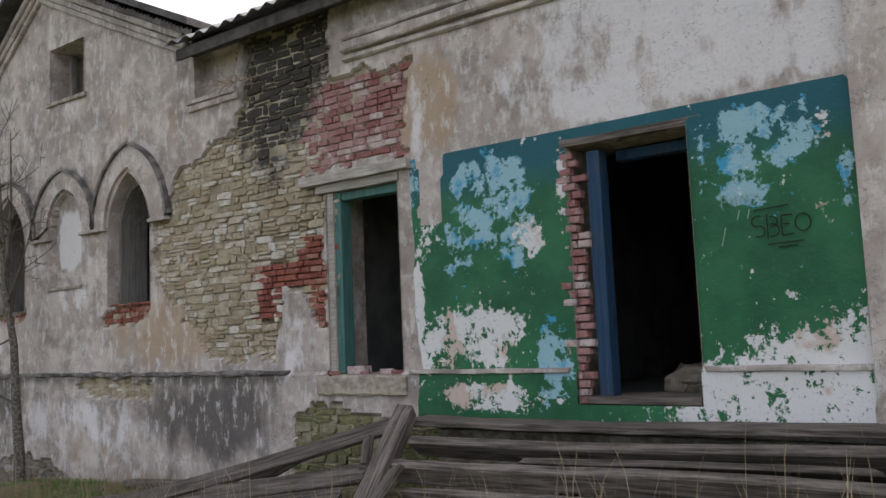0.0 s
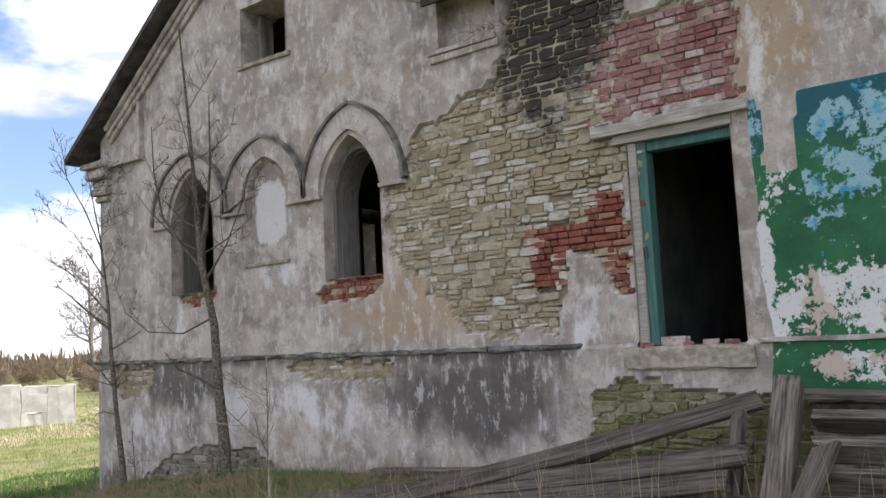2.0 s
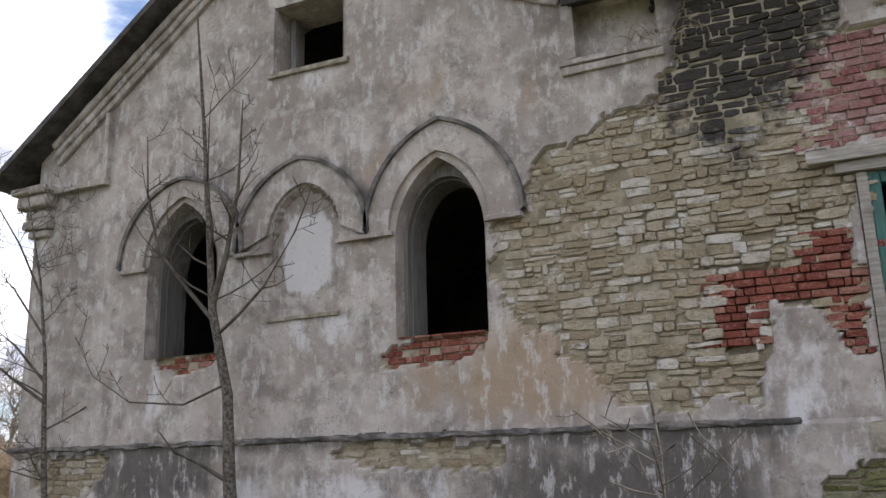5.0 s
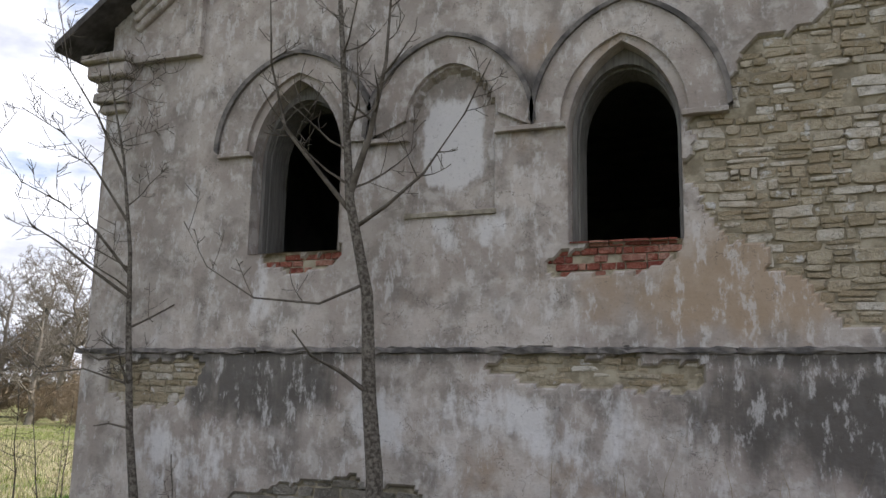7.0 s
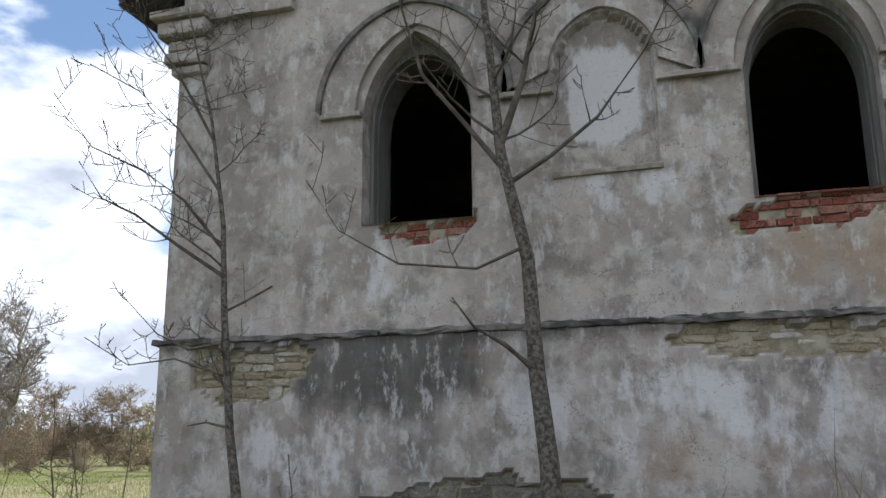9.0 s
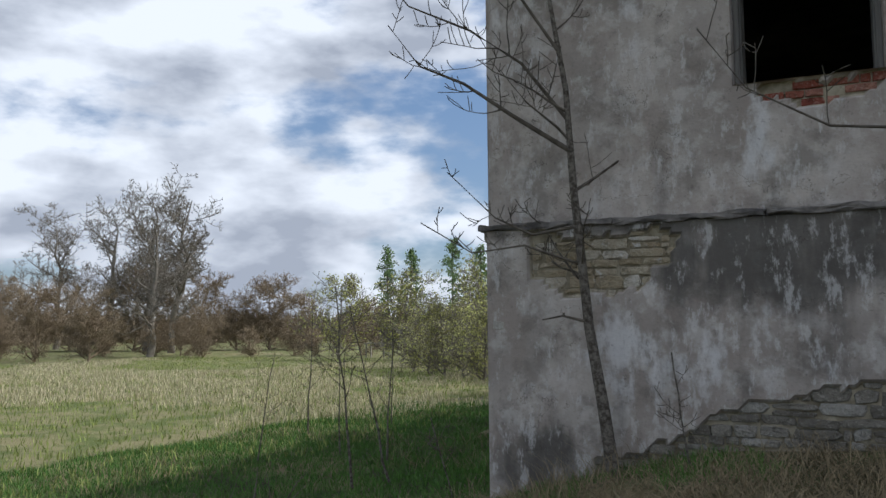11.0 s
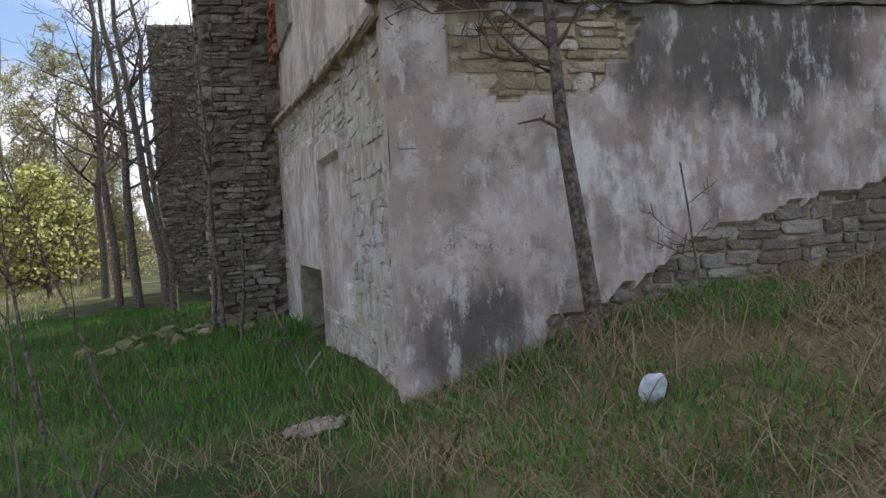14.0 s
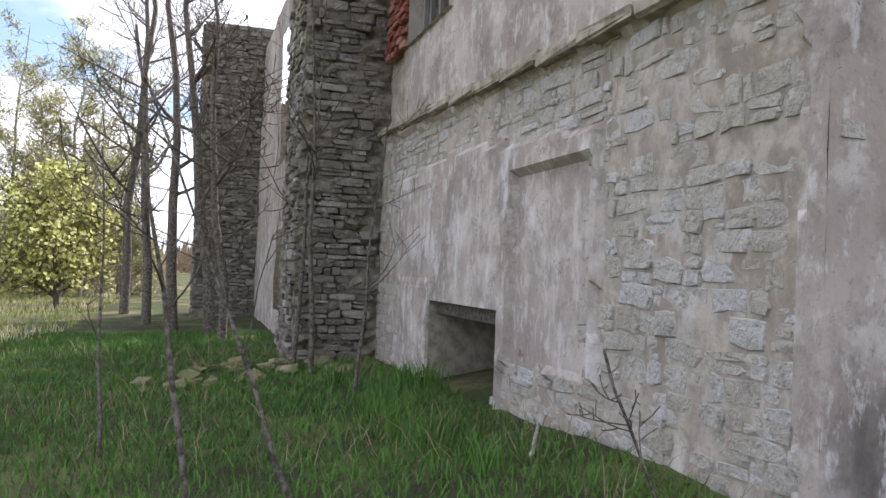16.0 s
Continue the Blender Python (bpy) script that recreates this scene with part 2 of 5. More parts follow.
PLASTER = facade_material()
TONES = {
    "limestone": ((0.31, 0.255, 0.165), (0.43, 0.37, 0.265), (0.60, 0.56, 0.485), True, (0.36, 0.28, 0.18)),
    "pale_limestone": ((0.40, 0.37, 0.31), (0.46, 0.43, 0.37), (0.50, 0.50, 0.48), False, (0.47, 0.455, 0.43)),
    "mossy_stone": ((0.12, 0.125, 0.045), (0.20, 0.195, 0.09), (0.28, 0.26, 0.17), False, (0.10, 0.11, 0.035)),
    "grey_rubble": ((0.15, 0.135, 0.11), (0.23, 0.21, 0.175), (0.35, 0.33, 0.29), False, (0.17, 0.15, 0.115)),
    "worn_red_brick": ((0.26, 0.10, 0.09), (0.36, 0.20, 0.185), (0.52, 0.43, 0.40), True, (0.37, 0.22, 0.20)),
    "bright_red_brick": ((0.19, 0.05, 0.035), (0.28, 0.085, 0.055), (0.36, 0.19, 0.14), False, (0.24, 0.08, 0.055))}
TONE = {n: (piece_material(n, *c), piece_material(n + "_joined", *c, island=True)) for n, c in TONES.items()}
STONE_M, BRICK = TONE["mossy_stone"][0], TONE["worn_red_brick"][0]
MORTAR = simple_material("old_mortar", (0.22, 0.195, 0.15), (0.38, 0.34, 0.27), 9, 0.95, 0.8, 0.03)
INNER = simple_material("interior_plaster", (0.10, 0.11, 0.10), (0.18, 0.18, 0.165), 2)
PLANK = wood_material("grey_weathered_wood", (0.042, 0.034, 0.027), (0.20, 0.172, 0.145))
LINTEL = wood_material("pale_weathered_wood", (0.32, 0.29, 0.245), (0.53, 0.50, 0.445))
TURQ = wood_material("turquoise_painted_wood", (0.05, 0.15, 0.13), (0.11, 0.25, 0.215), 0.6, 2)
BLUEW = wood_material("blue_painted_wood", (0.015, 0.045, 0.10), (0.03, 0.085, 0.16), 0.6, 2)
GREYW = wood_material("grey_window_board", (0.15, 0.142, 0.13), (0.27, 0.258, 0.235), 0.8, 2)
ROOF = simple_material("asbestos_cement", (0.15, 0.145, 0.14), (0.26, 0.255, 0.245), 4)
ROOFM = simple_material("dark_roof_board", (0.05, 0.045, 0.04), (0.11, 0.10, 0.095), 5)
BARK = simple_material("grey_bark", (0.06, 0.05, 0.04), (0.19, 0.17, 0.142), 30, 0.95, 0.9, 0.02)
TWIG = simple_material("twig_bark", (0.075, 0.063, 0.05), (0.15, 0.13, 0.105), 8)
TWIG_B = simple_material("brown_twigs", (0.22, 0.17, 0.115), (0.36, 0.28, 0.19), 3)
TWIG_G = simple_material("grey_twigs", (0.17, 0.15, 0.12), (0.27, 0.24, 0.20), 3)
# soot of the hood lips; on the string course the dark stands for shadow
SOOT_SHADE = simple_material("soot_shade_plaster", (0.075, 0.07, 0.066), (0.22, 0.20, 0.18), 5, 0.95, 0.6, 0.02)
INK = simple_material("black_spray_paint", (0.012, 0.016, 0.014), (0.02, 0.03, 0.024), 9)
SCRATCH = simple_material("scratched_paint", (0.16, 0.28, 0.22), (0.24, 0.36, 0.30), 9)
LEAF = simple_material("spring_leaves", (0.20, 0.22, 0.05), (0.34, 0.34, 0.11), 3, 0.7, 0.1, 0.01, True)
NEEDLE = simple_material("larch_needles", (0.075, 0.125, 0.045), (0.12, 0.175, 0.07), 2, 0.8, 0.1, 0.01, True)
GROUND = ground_material()
GRASS = simple_material("green_grass", (0.03, 0.086, 0.012), (0.062, 0.135, 0.025), 2, 0.8, 0.1, 0.01, True)
DRY = simple_material("dry_grass", (0.11, 0.085, 0.048), (0.19, 0.152, 0.092), 2, 0.9, 0.1, 0.01, True)
# brighter grass and straw for the field, with sunlight put into the colour
MEADOW_LIT = simple_material("sunlit_meadow_grass", (0.13, 0.17, 0.04), (0.21, 0.24, 0.075), 2, 0.9, 0.1, 0.01, True)
STRAW_LIT = simple_material("sunlit_meadow_straw", (0.30, 0.26, 0.15), (0.44, 0.39, 0.26), 2, 0.9, 0.1, 0.01, True)
WHITE = simple_material("white_plastic", (0.36, 0.41, 0.47), (0.55, 0.60, 0.65), 12, 0.5)
RUIN = simple_material("pale_brick_ruin", (0.42, 0.40, 0.36), (0.58, 0.56, 0.50), 2)

# ---- mesh helpers ----
RNG = np.random.default_rng(7)


def lattice(n):
    return np.random.default_rng(n).random((64, 64))


def fbm(u, v, scale, seed=1, octaves=4):
    """Smooth value noise of two arrays, about -0.5 to 0.5."""
    out, amp, tot = 0.0, 1.0, 0.0
    for o in range(octaves):
        g = lattice(seed * 17 + o)
        x, y = np.asarray(u) * scale, np.asarray(v) * scale
        i, j = np.floor(x).astype(int), np.floor(y).astype(int)
        fx, fy = x - i, y - j
        fx, fy = fx * fx * (3 - 2 * fx), fy * fy * (3 - 2 * fy)
        q = lambda a, b: g[(i + a) % 64, (j + b) % 64]
        val = (q(0, 0) * (1 - fx) + q(1, 0) * fx) * (1 - fy) + (q(0, 1) * (1 - fx) + q(1, 1) * fx) * fy
        out, tot, amp, scale = out + amp * (val - 0.5), tot + amp, amp * 0.5, scale * 2.03
    return out / tot


def inside(u, v, poly):
    """Which of the points lie in the polygon."""
    u, v = np.asarray(u, float), np.asarray(v, float)
    hit = np.zeros(u.shape, bool)
    for (x0, y0), (x1, y1) in zip(poly, poly[1:] + poly[:1]):
        if y0 == y1:
            continue
        cross = ((y0 > v) != (y1 > v)) & (u < (x1 - x0) * (v - y0) / (y1 - y0) + x0)
        hit ^= cross
    return hit


def arch(x, w, z0, spring, h, n=9):
    """A pointed arch's outline: half width w, sill z0, springing, rise h."""
    r = (h * h + w * w) / (2 * w)
    end = math.atan2(h, r - w)
    right = [(x - (r - w) + r * math.cos(end * i / n), spring + r * math.sin(end * i / n)) for i in range(n + 1)]
    left = [(2 * x - a, b) for a, b in reversed(right[:-1])]
    return [(x - w, z0), (x + w, z0)] + right + left


def rect(x0, x1, z0, z1):
    return [(x0, z0), (x1, z0), (x1, z1), (x0, z1)]


def link_mesh(name, verts, faces, material, parent=None, label="", smooth=False):
    me = bpy.data.meshes.new(name)
    me.from_pydata([tuple(map(float, p)) for p in verts], [], [tuple(map(int, f)) for f in faces])
    me.materials.append(material)
    if smooth:
        me.polygons.foreach_set("use_smooth", [True] * len(me.polygons))
    ob = new(name, me)
    if parent:
        ob.parent = parent
    if label:
        ob["label"] = label
    return ob


def part(name, bm, material, parent=None, label=""):
    """Links a bmesh as one mesh object under a thing or a part."""
    me = bpy.data.meshes.new(name)
    bm.to_mesh(me)
    bm.free()
    me.materials.append(material)
    ob = new(name, me)
    if parent:
        ob.parent = parent
    if label:
        ob["label"] = label
    return ob


def worn_box(size, bevel=0.008, jitter=0.0, cuts=0, seed=0):
    """A bevelled box about the origin, optionally divided along its length and warped."""
    rnd = random.Random(seed)
    bm = bmesh.new()
    bmesh.ops.create_cube(bm, size=1)
    bmesh.ops.scale(bm, vec=size, verts=bm.verts)
    if cuts:
        long = [e for e in bm.edges if abs(e.verts[0].co.x - e.verts[1].co.x) > 1e-4]
        bmesh.ops.subdivide_edges(bm, edges=long, cuts=cuts)
    if bevel:
        sharp = [e for e in bm.edges if e.calc_face_angle(0) > 0.5]
        bmesh.ops.bevel(bm, geom=sharp, offset=bevel, segments=1, affect="EDGES")
    if jitter:
        for v in bm.verts:
            v.co += Vector([rnd.uniform(-jitter, jitter) for _ in range(3)])
    return bm


def box_part(name, lo, hi, material, parent=None, label="", bevel=0.006, jitter=0.0, cuts=0):
    bm = worn_box([b - a for a, b in zip(lo, hi)], bevel, jitter, cuts, seed=len(bpy.data.objects))
    bmesh.ops.translate(bm, vec=[(a + b) / 2 for a, b in zip(lo, hi)], verts=bm.verts)
    return part(name, bm, material, parent, label)


SOUTH = lambda u, d, v: (u, d, v)
WEST = lambda u, d, v: (d, u, v)


def wall_sheet(name, us, vs, place, holes, depth, keep, material, masks=None):
    """A wall face as a fine sheet: depth() dents it, holes go through it with their true outlines."""
    U, V = np.meshgrid(us, vs, indexing="ij")
    cu, cv = (U[:-1, :-1] + U[1:, 1:]) / 2, (V[:-1, :-1] + V[1:, 1:]) / 2
    solid = keep(cu, cv)
    nu, nv = len(us), len(vs)
    U, V = U.copy(), V.copy()
    for poly in holes:
        gone = inside(cu, cv, poly)
        solid &= ~gone
        a = np.zeros((nu, nv), bool)
        b = np.zeros((nu, nv), bool)
        for i in (0, 1):
            for j in (0, 1):
                a[i:nu - 1 + i, j:nv - 1 + j] |= gone
                b[i:nu - 1 + i, j:nv - 1 + j] |= ~gone
        for i, j in np.argwhere(a & b):
            best, at = 9.0, None
            for (x0, y0), (x1, y1) in zip(poly, poly[1:] + poly[:1]):
                dx, dy = x1 - x0, y1 - y0
                t = max(0, min(1, ((U[i, j] - x0) * dx + (V[i, j] - y0) * dy) / max(1e-9, dx * dx + dy * dy)))
                px, py = x0 + t * dx, y0 + t * dy
                far = (px - U[i, j]) ** 2 + (py - V[i, j]) ** 2
                if far < best:
                    best, at = far, (px, py)
            U[i, j], V[i, j] = at
    D = depth(U, V)
    ids = np.arange(nu * nv).reshape(nu, nv)
    q = np.stack([ids[:-1, :-1], ids[1:, :-1], ids[1:, 1:], ids[:-1, 1:]], -1)[solid]
    used = np.unique(q)
    back = np.zeros(nu * nv, int)
    back[used] = np.arange(len(used))
    P = np.stack(place(U.ravel(), D.ravel(), V.ravel()), -1)[used]
    ob = link_mesh(name, P, back[q], material, smooth=False)
    if masks:
        for key, rgb in masks(U.ravel()[used], V.ravel()[used]).items():
            lay = ob.data.attributes.new(key, "FLOAT_COLOR", "POINT")
            data = np.ones((len(used), 4), np.float32)
            data[:, :3] = np.stack(rgb, -1)
            lay.data.foreach_set("color", data.ravel())
    return ob


def reveal(name, poly, place, d0, d1, material, parent, label=""):
    """The inner faces of an opening, from depth d0 to d1."""
    n = len(poly)
    v = [place(u, d0, z) for u, z in poly] + [place(u, d1, z) for u, z in poly]
    return link_mesh(name, v, [(i, (i + 1) % n, n + (i + 1) % n, n + i) for i in range(n)], material, parent, label)


def ring(name, outer, inner, place, d0, d1, material, parent, label="", closed=True):
    """A band between two outlines of as many points, from depth d0 (front) to d1."""
    n = len(outer)
    v = [place(u, d, z) for d in (d0, d1) for poly in (outer, inner) for u, z in poly]
    f = []
    for i in range(n if closed else n - 1):
        j = (i + 1) % n
        f += [(i, j, n + j, n + i), (i, 2 * n + i, 2 * n + j, j), (n + i, n + j, 3 * n + j, 3 * n + i), (2 * n + i, 3 * n + i, 3 * n + j, 2 * n + j)]
    return link_mesh(name, v, f, material, parent, label)


def blob(u, v, x, z, rx, rz, p=2.0):
    """A soft patch: 1 in its middle, 0 outside."""
    return np.clip(1.4 * np.exp(-(np.abs((u - x) / rx) ** p + np.abs((v - z) / rz) ** p)), 0, 1)


def band(u, a, b, s=0.08):
    return np.clip((u - a) / s + 0.5, 0, 1) * np.clip((b - u) / s + 0.5, 0, 1)

# ---- the lie of the land ----
LX = [-60, -8, -2, 0, 1.8, 4, 7, 11, 16, 22, 60]
L_WALL = [0, 0.0, 0.15, 0.42, 0.92, 1.12, 1.28, 1.45, 1.8, 1.9, 1.9]
L_WALK = [0, 0.0, -0.1, 0.08, 0.2, 0.38, 0.75, 1.0, 1.6, 1.8, 1.8]


def land(x, y):
    """Height of the ground."""
    x, y = np.asarray(x, float), np.asarray(y, float)
    t = np.clip(-y / 6.5, 0, 1)
    t = t * t * (3 - 2 * t)
    z = np.interp(x, LX, L_WALL) * (1 - t) + np.interp(x, LX, L_WALK) * t
    west = np.clip((y - 1.0) / 9, 0, 1)
    z = z * (1 - west) + west * (np.interp(x, [-6, 0], [0.0, 0.22]) * np.clip(2 - y / 20, 0, 1))
    far = np.clip((np.hypot(x, y) - 45) / 60, 0, 1)
    z = z * (1 - far)
    return z + fbm(x + 90, y + 90, 0.55, 3) * 0.16 * np.clip(3 - np.hypot(x, y) / 40, 0.2, 1)


def ground_sheet():
    s = np.concatenate([-np.geomspace(900, 22, 26), np.arange(-20, 24.01, 0.25), np.geomspace(26, 900, 26)])
    X, Y = np.meshgrid(s, s, indexing="ij")
    n = len(s)
    ids = np.arange(n * n).reshape(n, n)
    q = np.stack([ids[:-1, :-1], ids[1:, :-1], ids[1:, 1:], ids[:-1, 1:]], -1).reshape(-1, 4)
    ob = link_mesh("ground", np.stack([X.ravel(), Y.ravel(), land(X, Y).ravel()], -1), q, GROUND, smooth=True)
    return tagged(ob, "uneven meadow ground with green and dry spring grass", "ground", kind="structure")


ground_sheet()

# ---- openings of the south wall ----
WIN_A = arch(2.58, 0.53, 3.72, 4.72, 0.87)
WIN_B = arch(5.98, 0.51, 3.68, 4.72, 0.85)
NICHE = arch(4.31, 0.43, 4.04, 5.0, 0.50)
WIN_UP = rect(3.86, 4.83, 6.98, 7.85)
DOOR = rect(12.97, 14.12, 2.40, 4.76)
HATCH = rect(9.86, 10.93, 2.68, 4.82)
HOODS = [arch(2.55, 0.92, 4.83, 4.83, 1.04, 14), arch(4.27, 0.86, 4.83, 4.83, 1.0, 14), arch(6.02, 0.87, 4.83, 4.83, 1.13, 14)]
STONE_ZONE = [(6.55, 3.9), (6.52, 4.82), (6.91, 4.92), (7.07, 5.34), (7.29, 5.46), (7.67, 5.55), (8.25, 5.8), (8.5, 6.1), (8.5, 7.0),
              (9.95, 7.0), (9.95, 6.1), (9.55, 5.9), (9.55, 4.97), (9.83, 4.9), (9.83, 3.2), (9.7, 3.2), (9.46, 3.68), (9.04, 3.7), (8.92, 2.87), (7.75, 2.85), (7.4, 3.3)]
BRICK_ZONE = [(9.55, 5.0), (9.55, 5.9), (10.0, 6.06), (11.1, 6.0), (11.08, 5.0)]
BRICK_SIDE = [(8.58, 3.34), (8.6, 3.98), (9.43, 4.02), (9.5, 4.26), (9.82, 4.28), (9.82, 3.22), (9.72, 3.22), (9.46, 3.70), (9.02, 3.72), (8.92, 3.34)]
SILL_A = [(2.3, 3.52), (2.24, 3.72), (3.1, 3.72), (3.05, 3.6), (2.6, 3.5)]
SILL_B = [(5.3, 3.38), (5.25, 3.52), (5.5, 3.69), (6.5, 3.68), (6.5, 3.48), (6.2, 3.36)]
BASE_MID = [(9.28, 1.3), (9.28, 2.21), (9.7, 2.4), (10.06, 2.31), (10.58, 2.21), (11.4, 2.16), (13.2, 2.14), (13.2, 1.3)]
BASE_SEMI = [(0.30, 2.62), (0.36, 2.26), (0.75, 2.08), (1.28, 2.12), (1.54, 2.43), (1.56, 2.62)]
BASE_LOW = [(0.7, 0.3), (1.0, 0.82), (1.82, 1.15), (2.65, 1.43), (3.34, 1.50), (4.2, 1.36), (4.6, 0.6)]
BASE_STRIP = [(4.62, 2.66), (4.75, 2.47), (5.5, 2.42), (6.1, 2.34), (6.6, 2.5), (6.62, 2.66)]
BARE = [STONE_ZONE, BRICK_ZONE, BRICK_SIDE, SILL_A, SILL_B, BASE_MID, BASE_SEMI, BASE_LOW, BASE_STRIP]
LEDGE = 2.72


def gable(x):
    return np.where(x < 7.45, np.minimum(6.55 + 0.72 * x, 9.1 - 0.47 * (x - 3.6)), 6.95)


def wobbly(u, v, poly, amount=0.10, seed=5):
    return inside(u + fbm(u, v, 4.2, seed) * amount * 2, v + fbm(u, v, 4.2, seed + 1) * amount * 2, poly)


def south_depth(u, v):
    d = fbm(u, v, 0.7, 8) * 0.03 + fbm(u, v, 5, 9) * 0.012
    d = np.where(v < LEDGE, d - 0.06, d)
    for poly in BARE:
        d = np.where(wobbly(u, v, poly, 0.16), d + 0.055 + fbm(u, v, 7, 4) * 0.03, d)
    d = np.where(inside(u, v, NICHE), 0.09 + d * 0.3, d)
    d = np.where(inside(u, v, rect(7.55, 8.35, 6.3, 6.9)), 0.12, d)
    return np.where(u < 0.07, np.where(v < LEDGE, -0.06, 0.0), d)


def near_line(u, v, poly, width):
    out = np.full(u.shape, 9.0)
    for (x0, y0), (x1, y1) in zip(poly, poly[1:]):
        dx, dy = x1 - x0, y1 - y0
        t = np.clip(((u - x0) * dx + (v - y0) * dy) / max(1e-9, dx * dx + dy * dy), 0, 1)
        out = np.minimum(out, np.hypot(u - x0 - t * dx, v - y0 - t * dy))
    return np.clip(1 - out / width, 0, 1)


def south_masks(u, v):
    edge = fbm(u, v, 2.5, 21) * 0.12
    paint = band(u + edge, 11.12, 15.41) * band(v, 2.2, 4.93, 0.04)
    paint *= 1 - 0.9 * inside(u + edge, v + edge, rect(11.22, 11.52, 4.25, 5.1))
    blue = sum(blob(u, v, *b) for b in ((12.05, 4.45, 0.5, 0.42, 4), (12.35, 3.95, 0.2, 0.3), (11.75, 3.95, 0.25, 0.3), (14.8, 4.62, 0.42, 0.26, 4), (14.55, 4.2, 0.3, 0.2),
                                        (11.15, 4.65, 0.1, 0.25), (15.35, 4.1, 0.08, 0.3), (12.75, 2.75, 0.22, 0.4), (14.22, 4.45, 0.07, 0.3)))
    blue = np.clip(blue, 0, 1) * 0.62 - 0.02
    peel = sum(blob(u, v, *b) for b in ((12.5, 4.02, 0.17, 0.15, 4), (12.56, 3.85, 0.06, 0.1, 4), (11.3, 4.1, 0.12, 0.25), (11.9, 3.1, 0.42, 0.3), (12.25, 3.12, 0.14, 0.14, 4), (11.2, 2.95, 0.25, 0.28),
                                        (12.0, 2.45, 0.45, 0.13, 4), (15.22, 4.6, 0.06, 0.13, 4), (12.9, 4.45, 0.07, 0.3), (11.15, 3.5, 0.07, 0.4), (14.2, 2.5, 0.4, 0.25)))
    low = np.clip((2.72 + (u - 14.1) * 0.37 - v) / 0.25 + 0.5, 0, 1) * (u > 13.9)
    peel = np.clip(np.maximum(peel, low), 0, 1) * 0.55 + 0.08 + 0.08 * (v < 3.3)
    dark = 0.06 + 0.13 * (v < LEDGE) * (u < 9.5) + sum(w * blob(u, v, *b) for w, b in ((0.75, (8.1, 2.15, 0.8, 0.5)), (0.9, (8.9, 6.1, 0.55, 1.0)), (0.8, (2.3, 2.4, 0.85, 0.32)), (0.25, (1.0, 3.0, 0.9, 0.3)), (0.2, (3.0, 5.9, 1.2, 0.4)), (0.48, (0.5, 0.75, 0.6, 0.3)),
                                                      (0.4, (2.6, 2.0, 0.3, 0.5)), (0.35, (6.8, 2.2, 1.2, 0.35)), (0.4, (5.12, 5.25, 0.14, 0.22)), (0.35, (11.0, 6.7, 2.5, 0.25))))
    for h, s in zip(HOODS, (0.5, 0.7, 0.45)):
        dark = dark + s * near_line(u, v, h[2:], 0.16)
    # shade under the ledge, painted into the mask as a dark strip
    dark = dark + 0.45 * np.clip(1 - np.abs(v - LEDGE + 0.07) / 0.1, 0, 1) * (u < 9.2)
    ochre = 0.05 + 0.4 * blob(u, v, 4.9, 1.65, 0.9, 0.35) + 0.35 * blob(u, v, 5.3, 3.2, 1.4, 0.35) + blob(u, v, 7.2, 3.35, 1.0, 0.6) * 0.7 + blob(u, v, 11.3, 5.5, 0.45, 0.6) * 0.9 + blob(u, v, 5.6, 5.1, 0.9, 0.9) * 0.4 + blob(u, v, 6.5, 6.3, 1.0, 0.6) * 0.3
    lime = 0.12 + sum(w * blob(u, v, *b) for w, b in ((0.95, (4.31, 4.75, 0.33, 0.42, 4)), (0.3, (1.15, 1.6, 0.35, 0.35)), (0.35, (3.4, 2.15, 0.35, 0.28)), (0.35, (4.7, 2.2, 0.7, 0.22)), (0.3, (2.3, 3.3, 0.25, 0.45)), (0.25, (1.4, 4.3, 0.2, 1.0)), (0.4, (4.5, 3.85, 0.6, 0.22)), (0.2, (4.4, 1.9, 1.3, 0.35)), (0.32, (1.9, 1.65, 0.8, 0.35)), (0.3, (3.5, 4.3, 0.2, 0.6)),
                                                      (0.3, (4.3, 6.8, 0.5, 0.25)), (0.35, (9.3, 3.1, 0.4, 0.5)), (0.3, (6.0, 1.9, 0.8, 0.4)), (0.5, (11.2, 5.5, 0.12, 0.5))))
    lime = lime + 0.62 * np.clip((u - 12.0) / 1.2, 0, 1) * np.clip((v - 4.8) / 0.3, 0, 1) + 0.5 * band(u, 15.42, 17.5) + 0.2 * (u < 0.6) * (v > 2.8)
    bare = sum(wobbly(u, v, q, 0.16) * 1.0 for q in BARE)
    bare = np.clip(bare, 0, 1)
    return {"bare_mask": (bare, bare, bare), "paint_mask": (paint, blue, peel), "dirt_mask": (np.clip(dark, 0, 1), np.clip(ochre, 0, 1), np.clip(lime, 0, 1))}


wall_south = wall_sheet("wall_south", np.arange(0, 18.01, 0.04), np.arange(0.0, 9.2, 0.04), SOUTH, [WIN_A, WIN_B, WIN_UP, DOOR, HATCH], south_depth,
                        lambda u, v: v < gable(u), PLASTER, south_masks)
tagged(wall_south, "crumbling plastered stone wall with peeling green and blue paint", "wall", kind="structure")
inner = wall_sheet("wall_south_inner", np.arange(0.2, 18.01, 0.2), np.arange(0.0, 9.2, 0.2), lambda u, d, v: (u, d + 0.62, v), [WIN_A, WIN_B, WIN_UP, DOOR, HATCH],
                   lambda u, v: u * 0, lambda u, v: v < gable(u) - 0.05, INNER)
tagged(inner, "dark bare inner face of the front wall", "wall", kind="structure")

